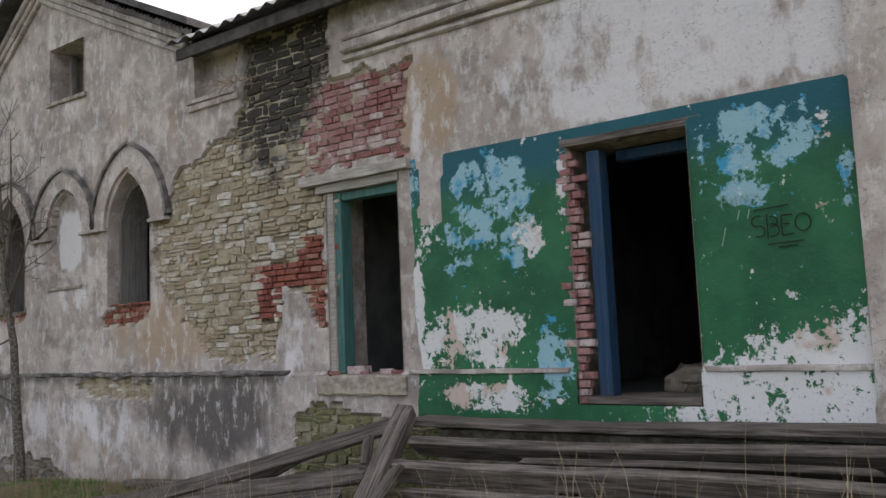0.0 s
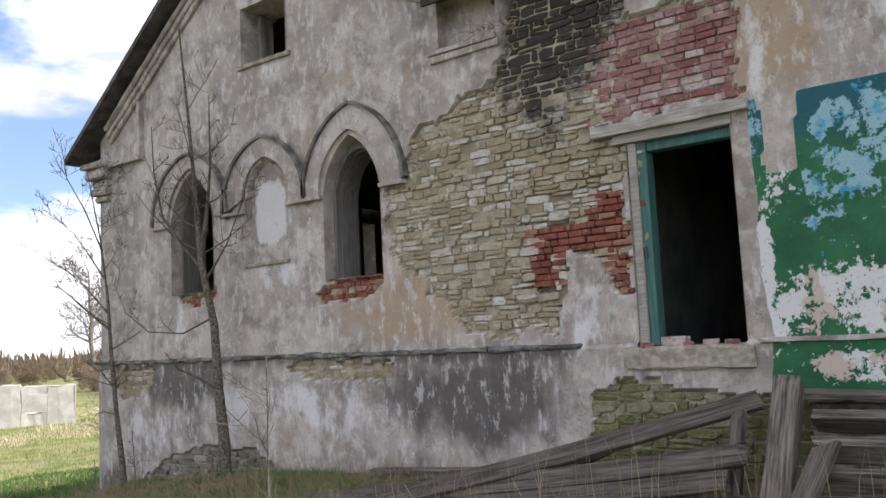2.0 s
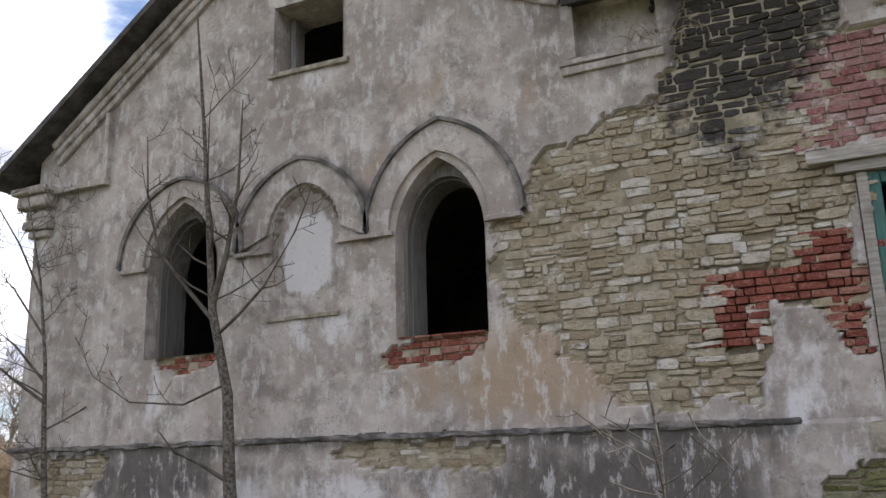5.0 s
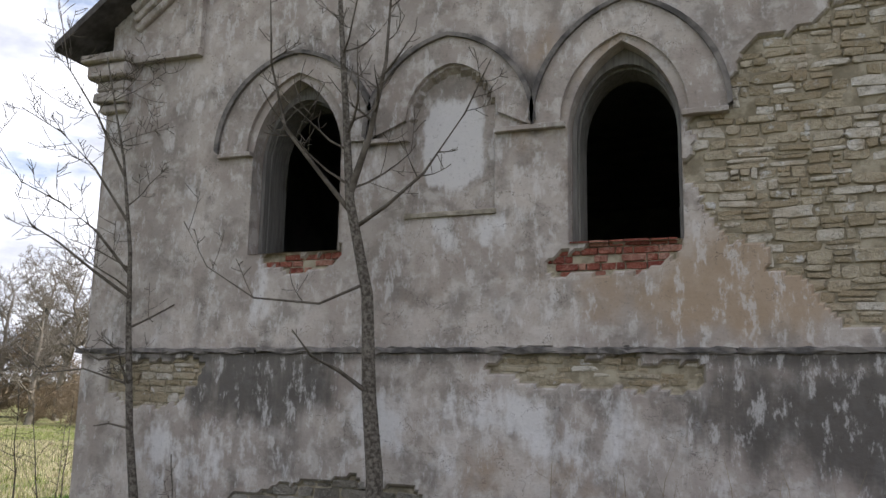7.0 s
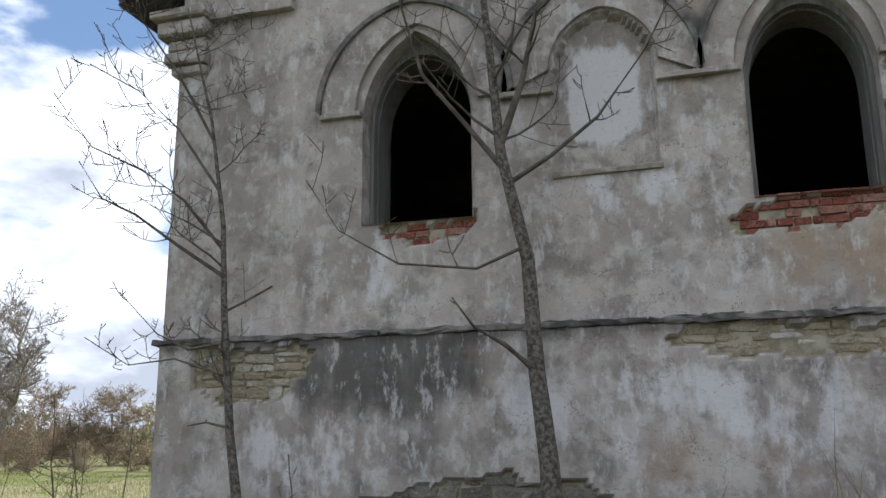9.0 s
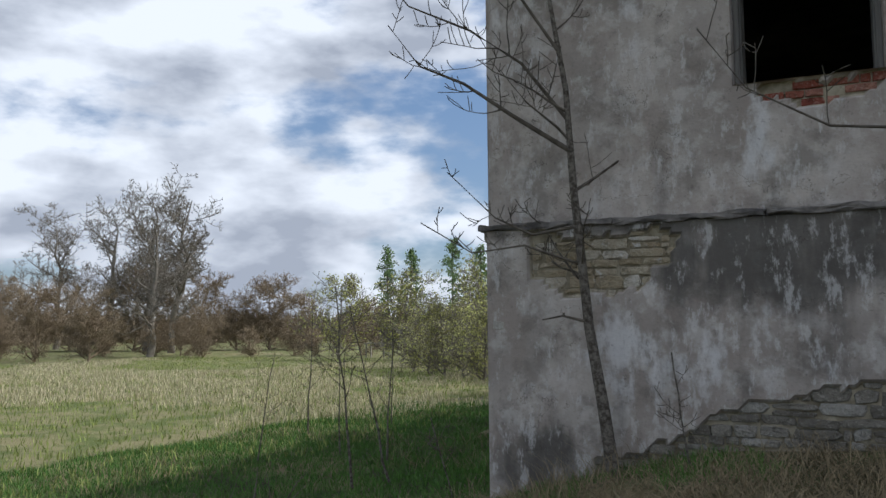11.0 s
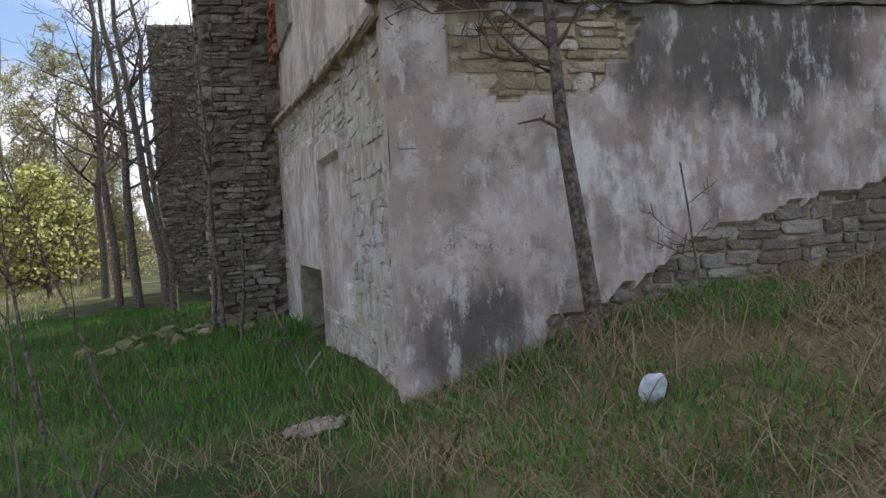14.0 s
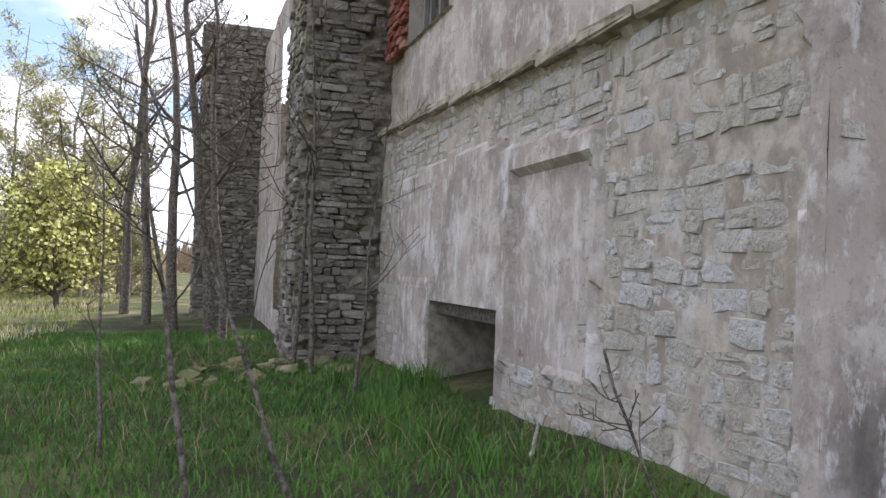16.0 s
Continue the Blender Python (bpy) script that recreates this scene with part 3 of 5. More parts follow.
for poly, nm, cat in ((WIN_A, "window_1", "window"), (WIN_B, "window_2", "window"), (WIN_UP, "window_3", "window"), (DOOR, "door_1", "door"), (HATCH, "door_2", "door")):
    reveal("reveal", poly, SOUTH, -0.02, 0.62, MORTAR if nm == "door_1" else PLASTER, wall_south)


def round_head(x, w, z0, spring, h, n=9):
    """A round-headed outline with as many points as arch() gives."""
    right = [(x + w * math.cos(math.pi / 2 * i / n), spring + h * math.sin(math.pi / 2 * i / n)) for i in range(n + 1)]
    return [(x - w, z0), (x + w, z0)] + right + [(2 * x - a, b) for a, b in reversed(right[:-1])]


def pointed_window(name, x, w, z0, spring, h):
    """A glassless pointed window: grey casing deep in the wall."""
    root = tagged(new(name), "empty pointed arch window with old grey wooden casing", "window", kind="structure")
    ring("casing", arch(x, w - 0.004, z0 + 0.004, spring, h - 0.004), round_head(x, w - 0.045, z0 + 0.03, spring, h - 0.16), SOUTH, 0.17, 0.26, GREYW, root)
    ring("casing_board", arch(x, w - 0.02, z0 + 0.02, spring, h - 0.03), round_head(x, w - 0.055, z0 + 0.04, spring, h - 0.18), SOUTH, 0.265, 0.60, GREYW, root)
    return root


pointed_window("window_1", 2.58, 0.53, 3.72, 4.72, 0.87)
pointed_window("window_2", 5.98, 0.51, 3.68, 4.72, 0.85)
w3 = tagged(new("window_3"), "small empty square window under the gable", "window", kind="structure")
box_part("window_sill", (3.80, -0.05, 6.92), (4.90, 0.3, 6.978), MORTAR, w3, jitter=0.008)
box_part("window_frame", (3.87, 0.30, 6.985), (3.95, 0.40, 7.84), GREYW, w3)
box_part("window_frame", (4.74, 0.30, 6.985), (4.82, 0.40, 7.84), GREYW, w3)

# blue framed doorway
d1 = tagged(new("door_1"), "empty doorway with a flaking blue wooden frame", "door", kind="structure")
box_part("door_jamb", (13.14, 0.05, 2.42), (13.27, 0.22, 4.70), BLUEW, d1, cuts=2)
box_part("door_head", (13.275, 0.40, 4.64), (14.10, 0.52, 4.74), BLUEW, d1, cuts=3)
box_part("door_sill", (13.05, -0.03, 2.405), (14.11, 0.55, 2.47), PLANK, d1, cuts=3, jitter=0.006)
box_part("lintel", (12.90, -0.012, 4.765), (14.25, 0.3, 4.83), PLANK, d1, cuts=3, jitter=0.008)
# turquoise framed doorway
d2 = tagged(new("door_2"), "empty opening with a flaking turquoise wooden frame", "door", kind="structure")
box_part("lintel", (9.50, -0.09, 4.845), (11.12, 0.3, 4.95), LINTEL, d2, "split pale wooden lintel", cuts=5, jitter=0.008)
box_part("lintel_board", (9.72, -0.03, 4.74), (10.95, 0.25, 4.843), LINTEL, d2, "yellowed wooden board", cuts=4, jitter=0.005)
box_part("door_jamb", (9.865, 0.0, 2.69), (9.955, 0.16, 4.735), LINTEL, d2, "grey wooden jamb", cuts=3, jitter=0.004)
jamb = box_part("door_jamb", (9.957, 0.03, 2.69), (10.05, 0.2, 4.735), TURQ, d2, cuts=3, jitter=0.003)
box_part("hinge", (9.97, 0.012, 3.55), (10.0, 0.028, 3.68), ROOFM, jamb)
box_part("door_head", (10.05, 0.05, 4.64), (10.925, 0.2, 4.735), TURQ, d2, cuts=2)
box_part("door_sill", (9.72, -0.10, 2.46), (11.0, 0.5, 2.676), MORTAR, d2, "crumbling stone sill", cuts=6, jitter=0.014, bevel=0.02)

# hood moulds, niche sill, imposts and string course
for h, (x, w, s, r) in zip(HOODS, ((2.58, 0.60, 4.72, 0.94), (4.31, 0.48, 5.0, 0.55), (5.98, 0.58, 4.72, 0.92))):
    n = 14
    inn = arch(x, w, 4.83, max(s, 4.84), r - max(0, 4.84 - s), n)[2:]
    ring("hood_mould", h[2:], inn, SOUTH, -0.045, 0.05, PLASTER, wall_south, closed=False)
    lip = [(a + (a - x) * 0.05, b + 0.04) for a, b in h[2:]]
    ring("hood_lip", lip, h[2:], SOUTH, -0.085, 0.03, SOOT_SHADE, wall_south, closed=False)
for a, b in ((1.62, 2.04), (3.38, 3.87), (4.76, 5.45), (6.5, 6.9)):
    box_part("impost", (a, -0.07, 4.785), (b, 0.03, 4.832), PLASTER, wall_south, jitter=0.004, cuts=3)
box_part("niche_sill", (3.84, -0.03, 4.0), (4.78, 0.08, 4.05), MORTAR, wall_south, jitter=0.008, cuts=5)
# worn ledge, coloured dark to paint in its thin shadow line
for i in range(8):
    box_part("string_course", (max(-0.06, i * 1.16 - 0.06), -0.10 + RNG.uniform(0, 0.01), LEDGE - 0.035), ((i + 1) * 1.16 - 0.065, 0.03, LEDGE + 0.012 + RNG.uniform(0, 0.008)), SOOT_SHADE, wall_south, cuts=12, jitter=0.013, bevel=0.012)
box_part("painted_ledge", (11.05, -0.085, 2.685), (12.9, 0.03, 2.73), PLASTER, wall_south, cuts=8, jitter=0.006)
box_part("painted_ledge", (14.16, -0.085, 2.685), (17.5, 0.03, 2.73), PLASTER, wall_south, cuts=8, jitter=0.006)
box_part("pilaster", (15.42, -0.10, 1.7), (15.95, 0.03, 6.9), PLASTER, wall_south, "pale green washed pilaster", jitter=0.004)
box_part("niche_frame", (7.40, -0.05, 6.16), (8.40, 0.1, 6.24), PLASTER, wall_south, jitter=0.006, cuts=4)
box_part("niche_frame", (7.38, -0.07, 6.25), (8.38, 0.1, 6.31), PLASTER, wall_south, jitter=0.006, cuts=4)
box_part("niche_frame", (7.42, -0.05, 6.32), (7.55, 0.1, 6.88), PLASTER, wall_south, jitter=0.006)
for z0, z1, o in ((6.20, 6.27, 0.05), (6.30, 6.42, 0.10), (6.45, 6.52, 0.07)):
    box_part("cornice", (10.2, -o, z0), (17.5, 0.04, z1), PLASTER, wall_south, cuts=30, jitter=0.008, bevel=0.02)
for z0, z1, o in ((5.46, 5.56, 0.07), (5.575, 5.70, 0.13), (5.715, 5.84, 0.10), (5.855, 6.02, 0.19), (6.035, 6.14, 0.25)):
    box_part("corner_cornice", (-o, -o, z0), (0.30 + o * 0.4, 0.4, z1), PLASTER, wall_south, jitter=0.008, bevel=0.02, cuts=2)
for k, (off, o) in enumerate(((0.34, 0.06), (0.24, 0.10), (0.13, 0.15))):
    for x0, x1, s in ((0.35, 3.6, 0.72), (3.6, 7.4, -0.47)):
        bm = worn_box((math.hypot(x1 - x0, (x1 - x0) * s), o + 0.03, 0.09), 0.015, 0.006, 20, seed=k)
        zc = (6.55 + 0.72 * (x0 + x1) / 2) if s > 0 else 9.1 - 0.47 * ((x0 + x1) / 2 - 3.6)
        bmesh.ops.transform(bm, matrix=pose((x0 + x1) / 2, 0.03 - (o + 0.03) / 2, zc - off, 0, -math.degrees(math.atan(s)), 0), verts=bm.verts)
        part("raking_cornice", bm, PLASTER, wall_south)
box_part("cornice_return", (0.32, -0.10, 6.02), (1.30, 0.03, 6.10), PLASTER, wall_south, cuts=4, jitter=0.006)
box_part("cornice_return", (1.22, -0.08, 6.104), (1.30, 0.03, 7.0), PLASTER, wall_south, cuts=2, jitter=0.006)

# ---- west wall ----
CELLAR = rect(3.24, 5.0, -0.6, 1.05)
WIN_W = rect(4.85, 6.35, 3.75, 5.5)
PANEL = rect(1.80, 3.05, 0.74, 2.03)
PANEL2 = rect(5.1, 6.2, 1.25, 2.12)
W_STONE = [(0.10, 0.0), (0.10, 2.62), (0.9, 2.63), (2.2, 2.68), (4.6, 2.72), (7.7, 2.85), (7.7, 0.0), (6.1, 0.0), (6.35, 2.25), (4.2, 2.35), (3.2, 2.25), (1.75, 2.2), (1.72, 0.72), (3.2, 0.72), (3.2, 0.0)]
W_HIGH = [(6.5, 2.98), (6.6, 3.7), (7.7, 4.4), (7.7, 2.98)]


def west_depth(u, v):
    d = fbm(u, v, 0.8, 31) * 0.02 + fbm(u, v, 5, 32) * 0.012
    d = np.where(v > 2.64 + 0.04 * u, d + 0.06, d)
    d = np.where(wobbly(u, v, W_STONE, 0.07, 35) | wobbly(u, v, W_HIGH, 0.07, 35), d + 0.05 + fbm(u, v, 7, 36) * 0.03, d)
    d = np.where(inside(u, v, PANEL), d + 0.06, d)
    d = np.where(inside(u, v, PANEL2), d + 0.015, d)
    return np.where(u < 0.09, np.minimum(d, 0.0), d)


def west_masks(u, v):
    z = u * 0
    # narrow darker strip along the lower edge of the string course
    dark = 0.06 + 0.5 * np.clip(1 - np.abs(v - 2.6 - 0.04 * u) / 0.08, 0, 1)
    bare = (wobbly(u, v, W_STONE, 0.07, 35) | wobbly(u, v, W_HIGH, 0.07, 35)) * 0.48
    return {"bare_mask": (bare, bare, bare), "paint_mask": (z, z, z), "dirt_mask": (dark, z + 0.05, z + 0.18 + 0.15 * (v < 2.6))}


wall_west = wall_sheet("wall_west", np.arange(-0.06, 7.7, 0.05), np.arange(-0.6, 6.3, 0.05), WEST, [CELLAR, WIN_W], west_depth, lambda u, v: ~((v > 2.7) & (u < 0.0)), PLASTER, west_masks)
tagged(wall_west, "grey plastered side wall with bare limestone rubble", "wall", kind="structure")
reveal("reveal", CELLAR, WEST, 0.0, 0.7, MORTAR, wall_west)
reveal("reveal", WIN_W, WEST, 0.02, 0.6, PLASTER, wall_west)
box_part("cellar_beam", (0.08, 3.2, 0.93), (0.3, 5.1, 1.13), PLANK, wall_west, "dark rotten timber beam")
box_part("cellar_pillar", (-0.015, 5.02, -0.4), (0.3, 5.85, 1.16), PLASTER, wall_west, jitter=0.01, cuts=2)
box_part("cellar_back", (0.7, 3.0, -0.7), (0.8, 5.3, 1.3), INNER, wall_west)
for i in range(12):
    y = i * 0.64
    box_part("string_course", (-0.07 + RNG.uniform(0, 0.02), y + 0.003, 2.60 + 0.04 * y), (0.05, y + 0.637, 2.67 + 0.04 * y + RNG.uniform(0, 0.015)), MORTAR, wall_west, cuts=3, jitter=0.012, bevel=0.012)
w4 = tagged(new("window_4"), "weathered barred window with brick jamb in the side wall", "window", kind="structure")
for y in (4.95, 5.3, 5.65, 6.0, 6.28):
    box_part("window_bar", (0.16, y - 0.03, 3.76), (0.22, y + 0.03, 5.49), GREYW, w4)
box_part("window_frame", (0.225, 4.86, 3.755), (0.30, 6.34, 3.84), GREYW, w4)

# masonry piers and the wall beyond
def pier(name, lo, hi, label):
    ob = link_mesh(name, *rubble_block(lo, hi), STONE_P, None, smooth=False)
    return tagged(ob, label, "buttress", kind="structure")


def rubble_block(lo, hi, s=0.16):
    """A rough block of coursed rubble: a closed box whose faces are divided and dented course by course."""
    V, F = [], []
    rnd = np.random.default_rng(int(abs(hi[1] * 10)))

    def face(o, a, b, na, nb, n):
        base = len(V)
        o, a, b, n = (np.array(q, float) for q in (o, a, b, n))
        for i in range(na + 1):
            for j in range(nb + 1):
                edge = i in (0, na) or j in (0, nb)
                V.append(o + a * i / na + b * j / nb + n * (0 if edge else rnd.uniform(-0.09, 0.05)))
        for i in range(na):
            for j in range(nb):
                k = base + i * (nb + 1) + j
                F.append((k, k + nb + 1, k + nb + 2, k + 1))

    dx, dy, dz = (h - l for l, h in zip(lo, hi))
    nx, ny, nz = max(2, int(dx / s)), max(2, int(dy / s)), max(2, int(dz / 0.09))
    face(lo, (dx, 0, 0), (0, 0, dz), nx, nz, (0, -1, 0))
    face((hi[0], hi[1], lo[2]), (-dx, 0, 0), (0, 0, dz), nx, nz, (0, 1, 0))
    face((lo[0], hi[1], lo[2]), (0, -dy, 0), (0, 0, dz), ny, nz, (-1, 0, 0))
    face((hi[0], lo[1], lo[2]), (0, dy, 0), (0, 0, dz), ny, nz, (1, 0, 0))
    face((lo[0], lo[1], hi[2]), (dx, 0, 0), (0, dy, 0), nx, ny, (0, 0, 1))
    return V, F


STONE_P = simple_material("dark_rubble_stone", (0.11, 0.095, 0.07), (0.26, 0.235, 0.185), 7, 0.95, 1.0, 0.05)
pier("buttress_1", (-0.95, 7.4, -0.6), (0.8, 9.0, 6.2), "tall rough limestone rubble buttress of the ruin")
pier("buttress_2", (-2.0, 16.0, -0.6), (-0.4, 17.4, 6.4), "tall crumbling rubble buttress at the far end")
wall_far = wall_sheet("wall_west_far", np.arange(9.0, 16.05, 0.1), np.arange(-0.6, 6.0, 0.1), lambda u, d, v: (d - 0.75, u, v), [rect(10.5, 12.0, 3.0, 5.2), rect(10.6, 11.9, 0.6, 1.9)],
                      lambda u, v: fbm(u, v, 2, 3) * 0.06, lambda u, v: v < 99, PLASTER, west_masks)
tagged(wall_far, "pale plastered wall beyond the buttress", "wall", kind="structure")

# ---- inside, floors, other walls ----
def slab(name, lo, hi, mat, label, cat):
    return tagged(box_part(name, lo, hi, mat), label, cat, kind="structure")


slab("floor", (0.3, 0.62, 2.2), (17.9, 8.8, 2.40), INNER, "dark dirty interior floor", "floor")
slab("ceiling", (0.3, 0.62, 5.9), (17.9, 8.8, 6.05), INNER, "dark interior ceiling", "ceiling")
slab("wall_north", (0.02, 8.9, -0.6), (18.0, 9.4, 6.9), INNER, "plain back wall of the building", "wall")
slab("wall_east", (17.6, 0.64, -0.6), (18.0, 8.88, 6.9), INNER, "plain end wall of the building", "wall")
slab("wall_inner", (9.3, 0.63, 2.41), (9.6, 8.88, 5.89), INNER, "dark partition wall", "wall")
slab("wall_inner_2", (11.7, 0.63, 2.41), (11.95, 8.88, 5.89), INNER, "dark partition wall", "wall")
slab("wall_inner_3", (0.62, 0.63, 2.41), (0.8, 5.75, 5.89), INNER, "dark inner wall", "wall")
slab("wall_north_far", (-0.4, 17.0, -0.6), (12, 17.4, 5.0), MORTAR, "ruined wall closing the far end", "wall")


# ---- roofs ----
def roof_slab(name, pts, thick, mat, label):
    """A sloping sheet with thickness: four corners, counter-clockwise from above."""
    v = [tuple(p) for p in pts] + [(p[0], p[1], p[2] - thick) for p in pts]
    f = [(0, 1, 2, 3), (7, 6, 5, 4)] + [(i, 4 + i, 4 + (i + 1) % 4, (i + 1) % 4) for i in range(4)]
    return tagged(link_mesh(name, v, f, mat), label, "roof", kind="structure")


roof_slab("roof_main_west", [(-0.52, -0.38, 6.27), (3.6, -0.38, 9.27), (3.6, 9.5, 9.27), (-0.52, 9.5, 6.27)], 0.10, ROOFM, "dark weathered main roof slope")
roof_slab("roof_main_east", [(3.6, -0.38, 9.27), (7.85, -0.38, 7.27), (7.85, 9.5, 7.27), (3.6, 9.5, 9.27)], 0.10, ROOFM, "dark weathered main roof slope")


def corrugated(name, x0, x1, y0, y1, z0, z1, label):
    """Wavy cement sheets, laid up the slope."""
    xs = np.arange(x0, x1, 0.0325)
    V, F = [], []
    for i, x in enumerate(xs):
        w = 0.028 * math.sin(x * 2 * math.pi / 0.26)
        sag = 0.03 * math.sin(x * 1.7)
        V += [(x, y0 + sag, z0 + w), (x, y1, z1 + w), (x, y0 + sag, z0 + w - 0.012), (x, y1, z1 + w - 0.012)]
        if i:
            a, b = 4 * (i - 1), 4 * i
            F += [(a, b, b + 1, a + 1), (a + 2, a + 3, b + 3, b + 2), (a, a + 2, b + 2, b)]
    return tagged(link_mesh(name, V, F, ROOF), label, "roof", kind="structure")


corrugated("roof_annex", 7.45, 18.3, -0.45, 4.6, 6.98, 9.3, "grey corrugated cement roof with overhanging eave")
roof_slab("roof_annex_back", [(7.9, 4.55, 9.28), (18.2, 4.55, 9.28), (18.2, 9.6, 6.9), (7.9, 9.6, 6.9)], 0.06, ROOF, "grey cement rear roof slope")
slab("eave_board", (7.5, -0.30, 6.78), (18.0, -0.26, 6.93), ROOFM, "dark wooden eave board", "trim")
slab("soffit", (7.5, -0.255, 6.90), (18.0, 0.02, 6.93), ROOFM, "dark wooden soffit", "trim")

# ---- plants ----


class Tubes:
    """Collects tapered tubes into one mesh."""

    def __init__(self):
        self.v, self.f = [], []

    def add(self, pts, radii, n=5):
        base = len(self.v)
        for i, (p, r) in enumerate(zip(pts, radii)):
            d = (pts[min(i + 1, len(pts) - 1)] - pts[max(i - 1, 0)]).normalized()
            a = d.orthogonal().normalized()
            b = d.cross(a)
            for k in range(n):
                t = 2 * math.pi * k / n
                self.v.append(p + (a * math.cos(t) + b * math.sin(t)) * r)
            if i:
                s = base + (i - 1) * n
                for k in range(n):
                    self.f.append((s + k, s + (k + 1) % n, s + n + (k + 1) % n, s + n + k))
        return self


def grow(rnd, start, way, length, radius, steps=6, wander=0.12, up=0.06):
    pts, radii, p, d = [start.copy()], [radius], start.copy(), way.normalized()
    for i in range(steps):
        d = (d + Vector((rnd.uniform(-1, 1), rnd.uniform(-1, 1), rnd.uniform(-1, 1))) * wander + Vector((0, 0, up))).normalized()
        p = p + d * (length / steps)
        pts.append(p.copy())
        radii.append(max(0.002, radius * (1 - 0.86 * (i + 1) / steps)))
    return pts, radii


def sprout(rnd, tubes, pts, radii, count, length, depth, tips, lo=0.25, thin=0.55, side=1.0, minr=0.003):
    """Side branches along a limb, and their own in turn."""
    for _ in range(count):
        t = rnd.uniform(lo, 0.98) * (len(pts) - 1)
        i = min(int(t), len(pts) - 2)
        p = pts[i].lerp(pts[i + 1], t - i)
        axis = (pts[i + 1] - pts[i]).normalized()
        out = Vector((rnd.uniform(-1, 1), rnd.uniform(-1, 1), rnd.uniform(-0.35, 0.5)))
        out = (out - axis * out.dot(axis)).normalized()
        ln = length * rnd.uniform(0.45, 1.1) * (1.15 - 0.5 * t / len(pts))
        q, r = grow(rnd, p, axis * 0.45 + out * side, ln, max(minr, radii[i] * thin), 5, 0.16, 0.09)
        r = [max(minr, x) for x in r]
        tubes.add(q, r, 4 if radii[i] > 0.02 else 3)
        tips.append(q)
        if depth > 1:
            sprout(rnd, tubes, q, r, max(2, int(count * 0.5)), ln * 0.55, depth - 1, tips, 0.2, thin, side, minr)


def leaf_cloud(rnd, tips, per, size, spread):
    V, F = [], []
    for q in tips:
        for _ in range(per):
            p = q[rnd.randint(1, len(q) - 1)] + Vector((rnd.gauss(0, spread), rnd.gauss(0, spread), rnd.gauss(0, spread)))
            a = Vector((rnd.uniform(-1, 1), rnd.uniform(-1, 1), rnd.uniform(-1, 1))).normalized() * size * rnd.uniform(0.6, 1.3)
            b = a.orthogonal() * 0.6
            k = len(V)
            V += [p - a, p + b, p + a, p - b]
            F.append((k, k + 1, k + 2, k + 3))
    return V, F


def bare_tree(name, base, trunk, radius, boughs, bough_len, depth, seed, label, leaves=0, leaf_mat=None, bark=None, twig=None, thin=0.55, leaf=0.04, minr=0.003, cat="tree", lo=0.25, group=""):
    """A leafless or budding tree: trunk follows the given points, boughs and twigs grow from it."""
    rnd = random.Random(seed)
    root = new(name)
    root.location = base
    tagged(root, label, cat, group)
    pts = [Vector(p) for p in trunk]
    radii = [max(0.006, radius * (1 - 0.88 * (i / (len(pts) - 1)))) for i in range(len(pts))]
    tr = Tubes().add(pts, radii, 9)
    link_mesh("trunk", tr.v, tr.f, bark or BARK, root, smooth=True)
    tw, tips = Tubes(), []
    sprout(rnd, tw, pts, radii, boughs, bough_len, depth, tips, lo, thin, 1.0, minr)
    crown = link_mesh("crown", tw.v, tw.f, twig or TWIG, root, smooth=True)
    if leaves:
        link_mesh("leaves", *leaf_cloud(rnd, tips, leaves, leaf, 0.12), leaf_mat or LEAF, crown)
    return root


def straight(h, lean=(0, 0), n=7, wob=0.03, seed=1):
    rnd = random.Random(seed)
    return [(lean[0] * i / n + rnd.uniform(-wob, wob) * h * 0.2, lean[1] * i / n + rnd.uniform(-wob, wob) * h * 0.2, h * i / n - 0.1) for i in range(n + 1)]


def at_ground(x, y, dz=0.0):
    return (x, y, float(land(x, y)) + dz)

# young ash by the wall
ash = bare_tree("ash_tree", (3.82, -0.42, 1.0), [(0, 0, -0.15), (-0.03, 0, 0.6), (-0.10, -0.02, 1.3), (-0.14, -0.04, 2.2), (-0.33, -0.10, 3.1), (-0.40, -0.12, 4.0), (-0.50, -0.15, 5.2), (-0.62, -0.2, 6.6)],
                0.09, 9, 1.4, 3, 11, "slender bare young tree with mottled grey bark", minr=0.004, lo=0.45, thin=0.36)


def limb(parent, pts, r, seed, twigs=4, ln=0.5):
    """A long bough along given points, with its twigs."""
    rnd = random.Random(seed)
    v = [Vector(p) for p in pts]
    rad = [max(0.005, r * (1 - 0.85 * i / (len(v) - 1))) for i in range(len(v))]
    t, tips = Tubes().add(v, rad, 6), []
    sprout(rnd, t, v, rad, twigs, ln, 2, tips, 0.3, 0.5, 0.8, 0.004)
    return link_mesh("bough", t.v, t.f, TWIG, parent, smooth=True)


limb(ash, [(-0.27, -0.06, 2.85), (0.1, -0.2, 3.0), (0.5, -0.3, 3.25), (0.9, -0.35, 3.75), (1.15, -0.4, 4.2)], 0.022, 3, 7, 0.5)
limb(ash, [(-0.30, -0.06, 2.95), (-0.6, -0.2, 3.35), (-0.95, -0.3, 3.8), (-1.15, -0.3, 4.5), (-1.2, -0.3, 5.2)], 0.028, 4, 9, 0.6)
limb(ash, [(-0.18, -0.05, 2.3), (-0.5, -0.3, 2.1), (-1.1, -0.45, 2.15), (-1.6, -0.5, 2.45), (-1.9, -0.5, 2.9)], 0.015, 5, 6, 0.5)
